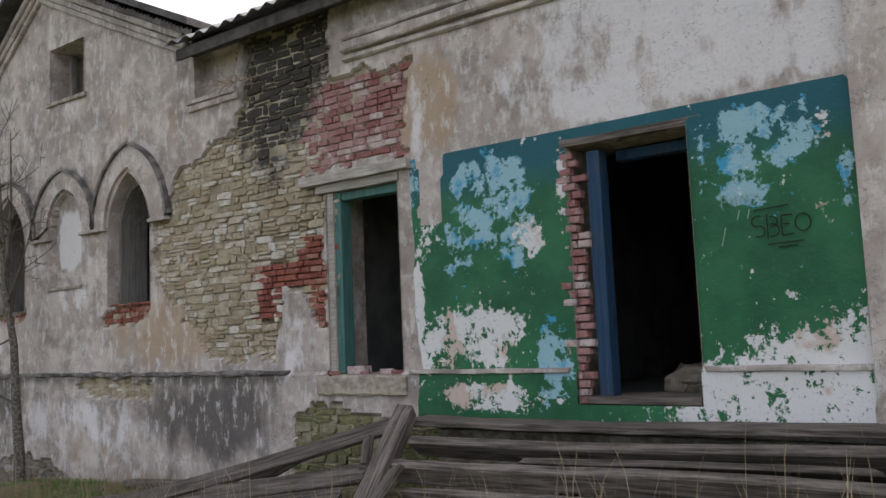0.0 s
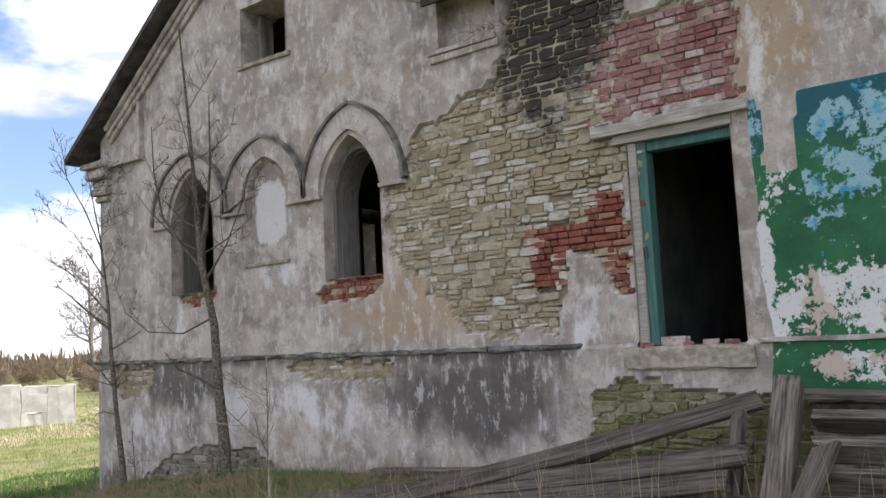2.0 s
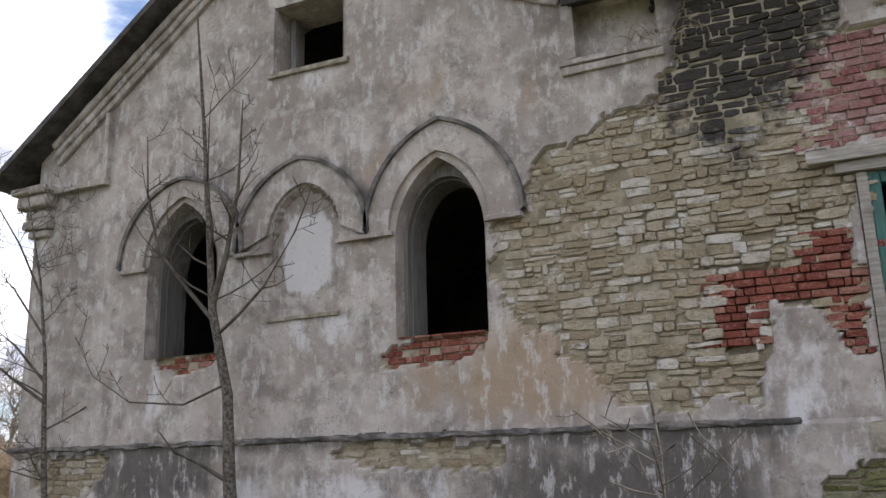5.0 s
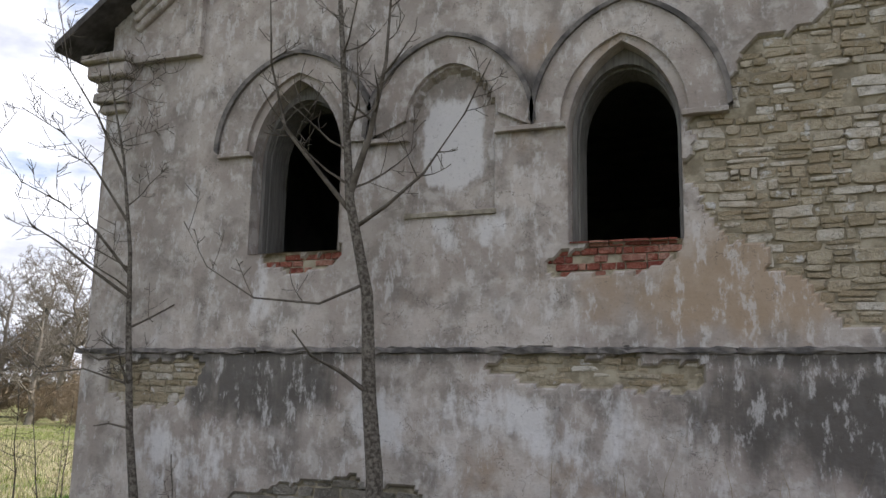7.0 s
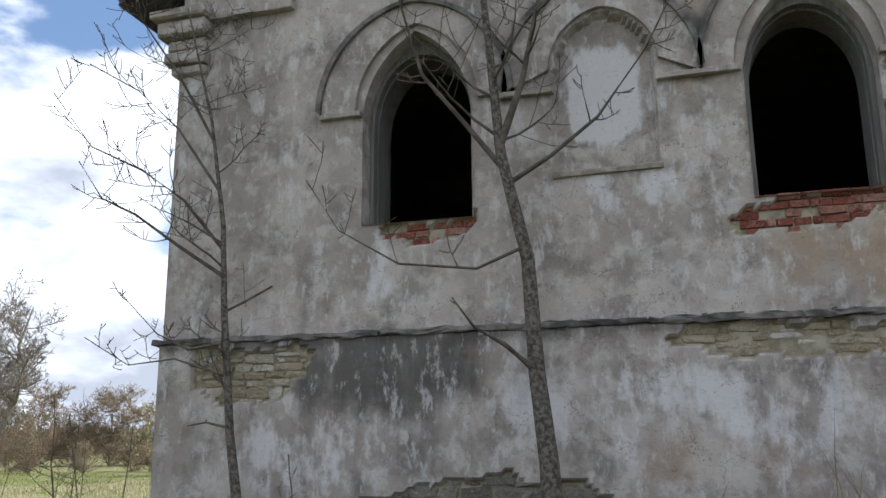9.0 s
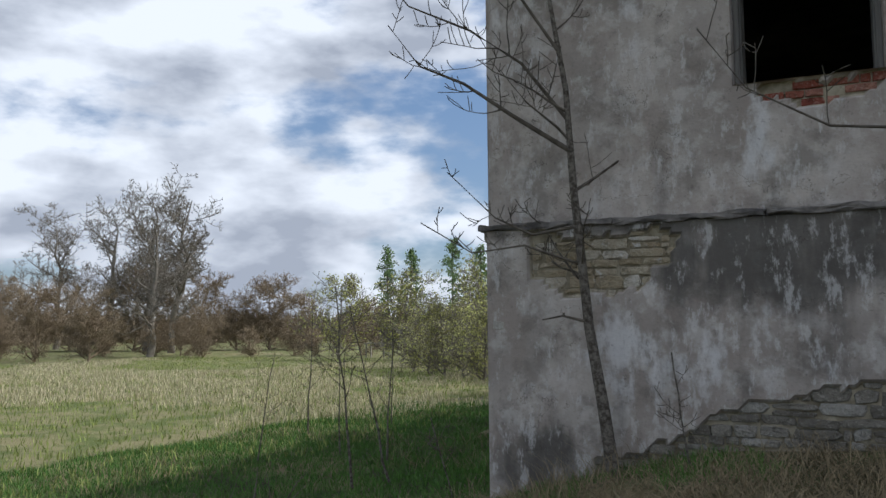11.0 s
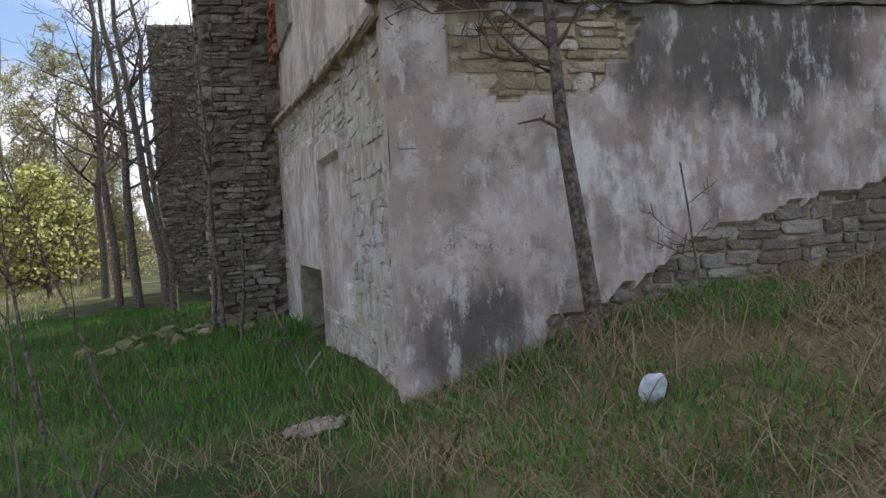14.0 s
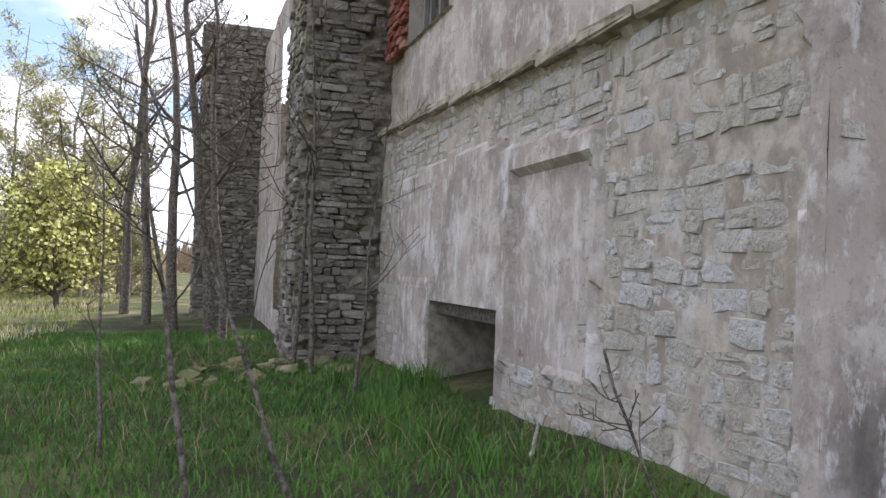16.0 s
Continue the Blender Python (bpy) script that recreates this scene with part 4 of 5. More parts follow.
limb(ash, [(-0.34, -0.10, 3.15), (-0.12, -0.15, 3.7), (0.05, -0.2, 4.4), (0.12, -0.25, 5.4)], 0.04, 6, 8, 0.6)
limb(ash, [(-0.10, -0.02, 1.3), (-0.3, -0.25, 1.5), (-0.5, -0.4, 1.62), (-0.65, -0.5, 1.85)], 0.028, 7, 3, 0.2)
sap = bare_tree("ash_tree", (1.12, -0.27, 0.75), [(0, 0, -0.15), (-0.08, -0.02, 0.5), (-0.17, -0.04, 1.1), (-0.26, -0.08, 2.2), (-0.30, -0.10, 3.0), (-0.45, -0.14, 4.0), (-0.75, -0.2, 5.2)],
                0.055, 15, 1.1, 3, 23, "thin bare sapling with spotted bark at the building corner", minr=0.0035, lo=0.3, thin=0.4)
limb(sap, [(-0.17, -0.04, 1.15), (-0.35, -0.15, 1.2), (-0.5, -0.2, 1.17)], 0.015, 8, 1, 0.1)
limb(sap, [(-0.27, -0.08, 2.5), (-0.7, -0.2, 2.8), (-1.1, -0.3, 3.1), (-1.5, -0.3, 3.3), (-1.8, -0.3, 3.7)], 0.022, 9, 8, 0.5)
limb(sap, [(-0.25, -0.08, 1.9), (-0.6, -0.1, 1.85), (-0.9, -0.15, 2.0), (-1.3, -0.2, 2.4)], 0.016, 10, 6, 0.4)

limb(sap, [(-0.29, -0.09, 2.75), (-0.6, -0.3, 3.2), (-1.0, -0.4, 3.5), (-1.5, -0.5, 3.75), (-1.9, -0.6, 4.3)], 0.018, 31, 10, 0.5)
limb(sap, [(-0.34, -0.11, 3.3), (-0.7, -0.3, 3.9), (-1.1, -0.4, 4.3), (-1.6, -0.5, 4.6)], 0.016, 32, 10, 0.5)
limb(sap, [(-0.42, -0.13, 3.8), (-0.8, -0.2, 4.5), (-1.2, -0.3, 5.1), (-1.4, -0.3, 5.8)], 0.016, 33, 10, 0.5)
limb(sap, [(-0.22, -0.06, 1.6), (-0.6, -0.3, 1.75), (-1.0, -0.4, 1.7), (-1.4, -0.5, 1.95)], 0.012, 34, 6, 0.35)

# thin saplings in the grass
for i, (x, y, h, lx, ly) in enumerate(((8.9, -4.0, 1.9, -0.1, 0.1), (-2.08, 1.2, 2.3, -0.35, 0.2), (-1.61, 1.2, 2.0, -0.75, 0.4), (-0.72, 4.7, 2.6, 0.2, 0.1), (-0.85, 6.3, 4.6, -0.2, 0.1),
                                       (-1.0, 6.9, 4.2, 0.2, 0.0), (-3.6, 3.4, 1.7, -0.2, 0.3), (-4.4, 2.6, 1.4, 0.1, 0.2), (-5.6, 5.6, 2.2, 0.1, 0.0), (-5.0, 7.5, 1.6, 0.0, 0.1), (-0.40, 0.15, 0.8, -0.30, 0.1),
                                       (1.7, -0.45, 0.9, -0.1, 0.0), (-2.6, 2.9, 2.0, -0.1, 0.4))):
    bare_tree("sapling", at_ground(x, y), straight(h, (lx, ly), 6, 0.04, i), 0.004 + 0.006 * h, 7, 0.35 * h, 2, 40 + i, "thin leafless sapling growing out of the grass", minr=0.003, cat="sapling", lo=0.35, group="saplings")

# trees beside the ruin
for i, (x, y, h, lx, ly, r) in enumerate(((-2.3, 12.6, 9.0, -0.5, 0.3, 0.10), (-1.75, 11.6, 8.5, -0.9, 0.2, 0.10), (-2.9, 14.0, 9.5, -0.2, 0.1, 0.09), (-1.6, 10.4, 7.5, -0.5, 0.0, 0.07), (-3.4, 17.0, 10, 0.2, 0.2, 0.11))):
    bare_tree("roadside_tree", at_ground(x, y), straight(h, (lx, ly), 8, 0.05, 60 + i), r, 14, 0.26 * h, 3, 70 + i, "tall thin bare tree growing beside the ruin", minr=0.006, lo=0.25, group="trees by the ruin")
willow = bare_tree("bush", at_ground(-5.2, 20.5), straight(3.2, (0, 0), 6, 0.08, 9), 0.08, 26, 1.7, 3, 90, "yellow-green flowering spring bush", leaves=3, leaf=0.06, minr=0.008, lo=0.05, cat="bush")

# thickets at the edge of the field
PROTO = []
for i in range(3):
    PROTO.append(bare_tree("thicket_bush", (-14 - 4 * i, 33, 0), straight(4.2, (0.3, 0), 6, 0.1, i), 0.09, 24, 2.3, 3, 100 + i, "budding pale green thicket bush", bark=TWIG_G, twig=TWIG_G, leaves=1, leaf=0.055, minr=0.009, lo=0.05, cat="bush", group="thicket"))
BROWN = []
for i in range(3):
    BROWN.append(bare_tree("brushwood", (-34 - 4 * i, 27, 0), straight(3.6, (0.3, 0), 6, 0.1, i + 20), 0.08, 30, 2.2, 3, 120 + i, "bare brown brushwood bush", bark=TWIG_B, twig=TWIG_B, minr=0.010, lo=0.03, cat="bush", group="brushwood"))
TALL = []
for i in range(3):
    TALL.append(bare_tree("bare_tree", (-40 - 9 * i, 40 + 3 * i, 0), straight(11.0, (1.0 - i, 0.4), 8, 0.12, i + 30), 0.28, 22, 4.2, 4, 140 + i, "large bare spreading tree at the field edge", bark=TWIG_G, twig=TWIG_G, minr=0.016, lo=0.22, group="bare trees"))
SLIM = []
for i in range(2):
    SLIM.append(bare_tree("birch_tree", (-6 - 2 * i, 27 + i, 0), straight(9.0, (0.4, 0.2), 8, 0.06, i + 50), 0.08, 24, 1.8, 3, 160 + i, "slim birch with a haze of fresh leaves", bark=TWIG_G, twig=TWIG_G, leaves=1, leaf=0.045, minr=0.007, lo=0.2, group="birches"))
RT = random.Random(4)


def scatter(protos, spots):
    for x, y, s in spots:
        ob = copy_thing(RT.choice(protos), pose(x, y, float(land(x, y)) - 0.1, 0, 0, RT.uniform(0, 360)))
        ob.scale = (s, s, s * RT.uniform(0.85, 1.15))


scatter(PROTO, [(RT.uniform(-15, -4), RT.uniform(26, 44), RT.uniform(0.5, 0.85)) for _ in range(24)])
scatter(PROTO, [(-8 - 1.2 * i, 19.5 + 1.1 * i, 0.55) for i in range(5)])
scatter(BROWN, [(-12 - 2.1 * i + RT.uniform(-1, 1), 46 - 1.0 * i + RT.uniform(-2, 2), RT.uniform(0.45, 0.75)) for i in range(24)])
scatter(BROWN, [(-14 - 2.6 * i, 56 - 0.9 * i, RT.uniform(0.6, 0.9) * (1 if i < 8 else 1.6)) for i in range(20)])
scatter(TALL, [(-36, 34, 0.85), (-52, 30, 0.9), (-62, 22, 1.0), (-46, 44, 1.0), (-70, 12, 1.0)])
scatter(SLIM, [(RT.uniform(-8, -4), RT.uniform(22, 36), RT.uniform(0.6, 0.9)) for _ in range(14)])


def larch(name, base, h, seed):
    """A conifer: whorls of drooping boughs hung with needle tufts."""
    rnd = random.Random(seed)
    root = tagged(new(name), "tall larch with fresh thin green needles", "tree", "larches")
    root.location = base
    trunk = [Vector((0, 0, h * i / 6 - 0.2)) for i in range(7)]
    link_mesh("trunk", *(lambda t: (t.v, t.f))(Tubes().add(trunk, [0.16 * (1 - 0.13 * i) for i in range(7)], 6)), BARK, root, smooth=True)
    tw, tips = Tubes(), []
    for k in range(46):
        z = h * (0.16 + 0.82 * k / 46)
        a, ln = rnd.uniform(0, 6.28), h * 0.24 * (1.05 - k / 46) * rnd.uniform(0.6, 1.15) + 0.2
        q, r = grow(rnd, Vector((0, 0, z)), Vector((math.cos(a), math.sin(a), 0.12)), ln, 0.04, 5, 0.1, -0.03)
        tw.add(q, r, 3)
        tips.append(q)
    crown = link_mesh("crown", tw.v, tw.f, TWIG, root)
    link_mesh("needles", *leaf_cloud(rnd, tips, 46, 0.10, 0.17), NEEDLE, crown)
    return root


for i, (x, y, h) in enumerate(((-35.2, 63, 9.2), (-33.2, 64, 9.0), (-29.0, 64, 9.8), (-26.6, 65, 9.2))):
    larch("larch_tree", (x, y, 0.0), h, 200 + i)

# far woods and low hills
V, F = [], []
rw = np.random.default_rng(5)
for _ in range(9000):
    a = rw.uniform(math.radians(80), math.radians(185))
    d = rw.uniform(85, 170)
    x, y, h = d * math.cos(a), d * math.sin(a), rw.uniform(1.0, 3.4)
    z0 = rw.uniform(0, 1.0)
    w, dx, dy = rw.uniform(0.05, 0.5), rw.uniform(-1, 1), rw.uniform(-1, 1)
    k = len(V)
    V += [(x - w, y, z0), (x + w, y + w, z0), (x + dx, y + dy, z0 + h)]
    F.append((k, k + 1, k + 2))
tagged(link_mesh("far_woods", V, F, TWIG_B), "distant brown and green spring woods", "woods", kind="stuff")

# pale ruin across the field
ruin = tagged(new("ruined_building"), "low roofless ruin of pale brick across the field", "building")
ruin.location = (-23.0, 8.2, 0.0)
ruin.rotation_euler = (0, 0, radians(64))
for k in range(5):
    box_part("pier", (-6.0 + 2.1 * k, -0.2, -0.3), (-4.9 + 2.1 * k, 0.2, 1.75 - 0.12 * (k % 3)), RUIN, ruin, cuts=2, jitter=0.04)
    if k < 4:
        box_part("wall_panel", (-4.89 + 2.1 * k, -0.15, -0.3), (-3.92 + 2.1 * k, 0.15, 0.55), RUIN, ruin, cuts=3, jitter=0.04)
        box_part("lintel", (-4.89 + 2.1 * k, -0.17, 1.30), (-3.92 + 2.1 * k, 0.17, 1.66), RUIN, ruin, cuts=2, jitter=0.03)
box_part("back_wall", (-6.0, 2.6, -0.3), (3.4, 2.9, 1.2), RUIN, ruin, cuts=9, jitter=0.06)

# garden fence and shed beyond the field
fence = tagged(new("fence"), "grey weathered picket fence of a distant garden", "fence")
fence.location = (-27.5, 47.5, 0.3)
for k in range(48):
    box_part("slat", (0.22 * k, -0.015, 0.0), (0.22 * k + 0.13, 0.015, 1.35 + 0.1 * RT.random()), LINTEL, fence, bevel=0)
shed = tagged(new("garden_table"), "small pale garden table at the field edge", "table")
shed.location = (-21.5, 36.5, 0.05)
box_part("tabletop", (-0.7, -0.35, 0.72), (0.7, 0.35, 0.79), LINTEL, shed)
for sx in (-0.6, 0.55):
    for sy in (-0.3, 0.25):
        box_part("leg", (sx, sy, -0.1), (sx + 0.06, sy + 0.06, 0.72), LINTEL, shed, bevel=0)

# ---- the collapsed timber porch ----


def plank(a, b, w, t, roll=0.0, label="grey weathered broken plank of the collapsed porch", seed=0, mat=None, name="plank"):
    """A worn board from a to b with ragged ends, lying on its supports."""
    a, b = Vector(a), Vector(b)
    rnd = random.Random(seed)
    ln = (b - a).length
    bm = worn_box((ln, w, t), min(w, t) * 0.12, 0.0, max(4, int(ln * 4)), seed)
    for v in bm.verts:
        e = abs(v.co.x) / (ln / 2)
        k = noise.noise((v.co.x * 2.1 + seed, v.co.y * 9, v.co.z * 9))
        v.co.y += k * 0.018 + 0.02 * math.sin(v.co.x * 1.3 + seed)
        v.co.z += k * 0.010 - 0.015 * math.cos(v.co.x * 1.1 + seed)
        if e > 0.97:
            v.co.x += rnd.uniform(-0.07, 0.05)
    ob = part(name, bm, mat or PLANK)
    x = (b - a).normalized()
    y = Vector((0, 0, 1)).cross(x).normalized()
    m = Matrix((x, y, x.cross(y))).transposed().to_4x4()
    ob.matrix_world = Matrix.Translation((a + b) / 2) @ m @ pose(0, 0, 0, roll)
    return tagged(ob, label, "plank", "planks of the porch")


PL = [
    ((11.12, -0.50, 2.20), (7.7, -1.5, 1.28), 0.22, 0.05, -38),
    ((11.10, -0.95, 1.80), (6.4, -1.55, 1.14), 0.20, 0.06, -50),
    ((11.0, -1.15, 1.64), (7.0, -1.75, 1.05), 0.18, 0.06, -52),
    ((10.8, -1.45, 1.42), (7.5, -2.0, 1.02), 0.20, 0.05, -45),
    ((10.0, -0.5, 1.9), (8.9, -0.9, 1.35), 0.12, 0.12, 0),
    ((8.5, -0.35, 1.42), (6.6, -0.4, 1.34), 0.20, 0.12, 0),
    ((11.3, -0.28, 2.24), (16.6, -0.28, 2.27), 0.42, 0.06, 0),
    ((11.7, -0.75, 2.07), (16.3, -0.72, 2.13), 0.22, 0.09, -40),
    ((13.0, -0.98, 2.02), (15.6, -0.95, 2.06), 0.24, 0.05, -20),
    ((11.75, -1.15, 1.92), (16.4, -1.1, 1.95), 0.20, 0.10, -60),
    ((11.85, -1.22, 1.70), (16.2, -1.2, 1.74), 0.19, 0.09, -68),
    ((11.8, -1.30, 1.50), (16.3, -1.28, 1.54), 0.18, 0.09, -70),
    ((11.6, -1.38, 1.31), (16.2, -1.36, 1.35), 0.17, 0.10, -70),
    ((12.2, -1.62, 1.22), (15.9, -1.7, 1.3), 0.22, 0.06, -20),
    ((11.42, -0.62, 2.36), (11.52, -1.75, 1.12), 0.22, 0.14, 8),
    ((11.85, -1.30, 1.92), (11.62, -2.0, 1.14), 0.24, 0.06, 20),
    ((11.05, -0.72, 2.1), (10.95, -0.82, 1.2), 0.12, 0.10, 0),
    ((10.4, -1.9, 1.12), (11.0, -1.4, 1.5), 0.12, 0.05, 0),
    ((9.4, -1.2, 1.42), (9.9, -2.4, 1.08), 0.13, 0.12, 0),
    ((6.6, -1.9, 1.12), (5.6, -2.6, 0.98), 0.18, 0.10, 10),
    ((12.9, -2.3, 1.2), (12.95, -2.32, 1.72), 0.16, 0.05, 0),
    ((14.2, -2.2, 1.3), (14.22, -2.22, 1.86), 0.13, 0.06, 0),
    ((13.3, -0.45, 2.02), (13.2, -1.2, 1.4), 0.14, 0.10, 0),
    ((15.6, -0.45, 2.05), (15.7, -1.25, 1.4), 0.14, 0.10, 0),
]
for i, (a, b, w, t, r) in enumerate(PL):
    plank(a, b, w, t, r, seed=i + 1, label="grey weathered beam propping the collapsed porch" if t >= 0.1 else "grey weathered broken plank of the collapsed porch")
plank((1.35, -4.3, 0.42), (2.6, -4.0, 0.52), 0.14, 0.05, 10, "pale grey board lying in the dry grass", 60)
plank((1.2, -4.7, 0.36), (1.35, -4.25, 0.45), 0.12, 0.1, 10, "pale grey wood stub in the dry grass", 61)
# added slab; its dark colour stands for the shade behind the planks
slab("porch_shadow_wall", (11.5, -0.22, 1.0), (16.5, -0.08, 2.16), STONE_P, "rough dark slab added for the shade under the porch", "wall")

# loose things
rb = random.Random(2)
bm = bmesh.new()
bmesh.ops.create_icosphere(bm, subdivisions=3, radius=0.062)
for v in bm.verts:
    v.co = Vector((v.co.x * 1.0, v.co.y * 0.8, v.co.z * 1.15)) * (1 + 0.35 * noise.noise(v.co * 20))
pack = part("plastic_bottle", bm, WHITE)
pack.matrix_world = pose(0.80, -1.45, float(land(0.80, -1.45)) + 0.05, 20, 30, 10)
tagged(pack, "crumpled whitish blue plastic container in the grass", "container")
for i, (x, y, s) in enumerate(((10.18, 0.12, 1.0), (10.5, 0.22, 0.6), (10.75, 0.1, 0.5), (9.95, -0.04, 0.5), (10.35, 0.02, 0.4))):
    ob = box_part("brick", (-0.13 * s, -0.06 * s, 0), (0.13 * s, 0.06 * s, 0.09 * s), BRICK, jitter=0.008)
    ob.matrix_world = pose(x, y, 2.677, 0, 0, 17 * i)
    tagged(ob, "loose broken red brick on the doorway sill", "brick", "bricks on the sill")
for i in range(26):
    x, y = RT.uniform(-2.6, -0.6), RT.uniform(5.6, 7.2)
    s = RT.uniform(0.05, 0.16)
    ob = box_part("stone", (-s, -s * 0.7, -s * 0.4), (s, s * 0.7, s * 0.5), STONE_M, bevel=s * 0.25, jitter=s * 0.2)
    ob.matrix_world = pose(x, y, float(land(x, y)) + 0.1 * s, RT.uniform(-15, 15), RT.uniform(-15, 15), RT.uniform(0, 360))
    tagged(ob, "loose fallen rubble stone in the grass", "stone", "fallen stones")
heap = part("rubble_heap", worn_box((1.0, 0.7, 0.3), 0.12, 0.05, 4, 3), MORTAR)
heap.matrix_world = pose(13.75, 1.5, 2.5, 0, 0, 20)
tagged(heap, "heap of dark debris on the interior floor", "debris")

stick = Tubes().add([Vector((-0.52, 1.15, 0.14)), Vector((-0.42, 1.4, 0.24)), Vector((-0.36, 1.65, 0.36)), Vector((-0.22, 1.9, 0.47))], [0.016, 0.018, 0.015, 0.010], 6)
tagged(link_mesh("stick", stick.v, stick.f, LINTEL, smooth=True), "pale dead stick leaning in the grass", "stick")
V, F = [], []
for i in range(13):
    for j in range(10):
        x, y = -0.68 + 0.028 * i + rb.uniform(-0.012, 0.012), -0.22 + 0.028 * j + rb.uniform(-0.012, 0.012)
        V.append((x, y, float(land(x, y)) + 0.018 + rb.uniform(-0.010, 0.014)))
        if i and j and ((i - 6.5) / 6.3) ** 2 + ((j - 5) / 4.8) ** 2 < 1 + rb.uniform(-0.2, 0.2):
            k = len(V) - 1
            F.append((k, k - 1, k - 11, k - 10))
rag = link_mesh("sack", V, F, simple_material("dirty_sackcloth", (0.17, 0.145, 0.12), (0.30, 0.265, 0.235), 9))
rag.modifiers.new("thickness", "SOLIDIFY").thickness = 0.012
tagged(rag, "crumpled dirty pale sack lying in the grass", "sack")
brush = Tubes()
for i in range(34):
    x, y = -1.7 + rb.gauss(0, 0.16), -0.95 + rb.gauss(0, 0.14)
    q, r = grow(rb, Vector((x, y, float(land(x, y)) + 0.01)), Vector((rb.uniform(-1, 1), rb.uniform(-1, 1), rb.uniform(0.1, 0.7))), rb.uniform(0.25, 0.6), rb.uniform(0.005, 0.014), 5, 0.2, -0.05)
    brush.add(q, r, 4)
tagged(link_mesh("brushwood_heap", brush.v, brush.f, TWIG, smooth=True), "dark tangle of dead twigs on the turf", "twigs")
hang = Tubes()
for i in range(26):
    x = 8.45 + rb.uniform(-0.35, 0.35)
    q, r = grow(rb, Vector((x, -0.10 + rb.uniform(-0.05, 0.05), 6.34)), Vector((rb.uniform(-0.5, 0.5), -0.5, rb.uniform(-0.2, 0.6))), rb.uniform(0.25, 0.6), 0.006, 6, 0.2, -0.28)
    hang.add(q, r, 3)
tagged(link_mesh("dead_weeds", hang.v, hang.f, TWIG_B), "dead weeds hanging from the wall top", "weeds")

# ---- grass ----


def blades(name, n, xs, ys, h0, h1, w, mat, label, seed, clump=0.0, lean=0.5, ok=None):
    """Blades of grass as bent two-part strips."""
    r = np.random.default_rng(seed)
    x, y = r.uniform(*xs, n), r.uniform(*ys, n)
    if clump:
        m = fbm(x + 50, y + 50, clump, seed) > 0.03
        x, y = x[m], y[m]
    out = ~((x > -0.02) & (y > -0.09))
    if ok is not None:
        out &= ok(x, y)
    x, y = x[out], y[out]
    n = len(x)
    z = land(x, y) - 0.01
    h, a = r.uniform(h0, h1, n), r.uniform(0, 2 * math.pi, n)
    lx, ly = np.cos(a) * h * lean * r.uniform(0.2, 1.2, n), np.sin(a) * h * lean * r.uniform(0.2, 1.2, n)
    b = r.uniform(0, 2 * math.pi, n)
    wx, wy = np.cos(b) * w, np.sin(b) * w
    P = np.stack([np.stack(c, -1) for c in ((x - wx, y - wy, z), (x + wx, y + wy, z), (x + lx * 0.4 + wx * 0.6, y + ly * 0.4 + wy * 0.6, z + h * 0.62),
                                            (x + lx * 0.4 - wx * 0.6, y + ly * 0.4 - wy * 0.6, z + h * 0.62), (x + lx, y + ly, z + h * 0.95))], 1).reshape(-1, 3)
    k = np.arange(n) * 5
    me = bpy.data.meshes.new(name)
    me.from_pydata(P.tolist(), [], np.stack([k, k + 1, k + 2, k + 3], -1).tolist() + np.stack([k + 3, k + 2, k + 4], -1).tolist())
    me.materials.append(mat)
    return tagged(new(name, me), label, "grass", kind="stuff")


blades("grass", 60000, (-6, 5), (-6.5, 0.0), 0.03, 0.10, 0.004, GRASS, "fresh green grass before the wall", 1, 0.7, 0.8)
blades("grass", 30000, (-6, 1), (-6.5, 0.0), 0.02, 0.07, 0.004, GRASS, "short green turf before the wall", 11, 0.0, 0.9)
blades("grass", 70000, (-7, 0), (0, 12), 0.03, 0.11, 0.005, GRASS, "fresh green grass beside the ruin", 2, 0.0, 0.8)
blades("grass", 26000, (5, 17), (-5.0, 0.0), 0.03, 0.14, 0.005, GRASS, "green grass on the bank", 3, 0.6)
blades("grass", 50000, (-34, -4), (-6, 34), 0.05, 0.16, 0.012, MEADOW_LIT, "meadow grass", 4)
blades("dry_grass", 110000, (-34, -4), (2, 40), 0.06, 0.22, 0.010, STRAW_LIT, "dry meadow grass", 5, 0.12)
blades("dry_grass", 60000, (-1, 17), (-6.5, 0.0), 0.03, 0.16, 0.0035, DRY, "matted dry grass and stalks", 6, 0.9, 2.2)
blades("grass", 30000, (0, 7), (-4.5, 0.0), 0.03, 0.13, 0.004, GRASS, "green shoots among dead grass on the bank", 14, 1.1, 0.8)
blades("dry_grass", 7000, (0.6, 9), (-3.2, -0.1), 0.12, 0.36, 0.003, DRY, "long bent tufts of dead grass on the bank", 12, 2.4, 1.2)
blades("dry_grass", 5000, (-7, 0), (0, 9), 0.08, 0.26, 0.0035, DRY, "dry stalks among green grass", 7, 0.8, 1.4)
blades("dry_grass", 9000, (-4, 0.6), (-5, 0.0), 0.05, 0.2, 0.003, DRY, "thin dead grass lying in the turf", 13, 0.8, 1.7)
blades("dry_grass", 45000, (0, 7.5), (-3.6, 0.0), 0.02, 0.09, 0.003, DRY, "short dead grass litter covering the bank", 15, 0.0, 3.0)
blades("dry_stalks", 500, (5.5, 16.5), (-4.2, -1.2), 0.4, 0.95, 0.004, DRY, "tall dry weed stalks", 8, 0.0, 0.3)
blades("lush_grass", 6500, (-0.9, -0.02), (0.1, 7.4), 0.10, 0.30, 0.005, GRASS, "tall lush grass at the foot of the wall", 9, 0.9, 0.6)

# ---- stones and bricks of the walls ----


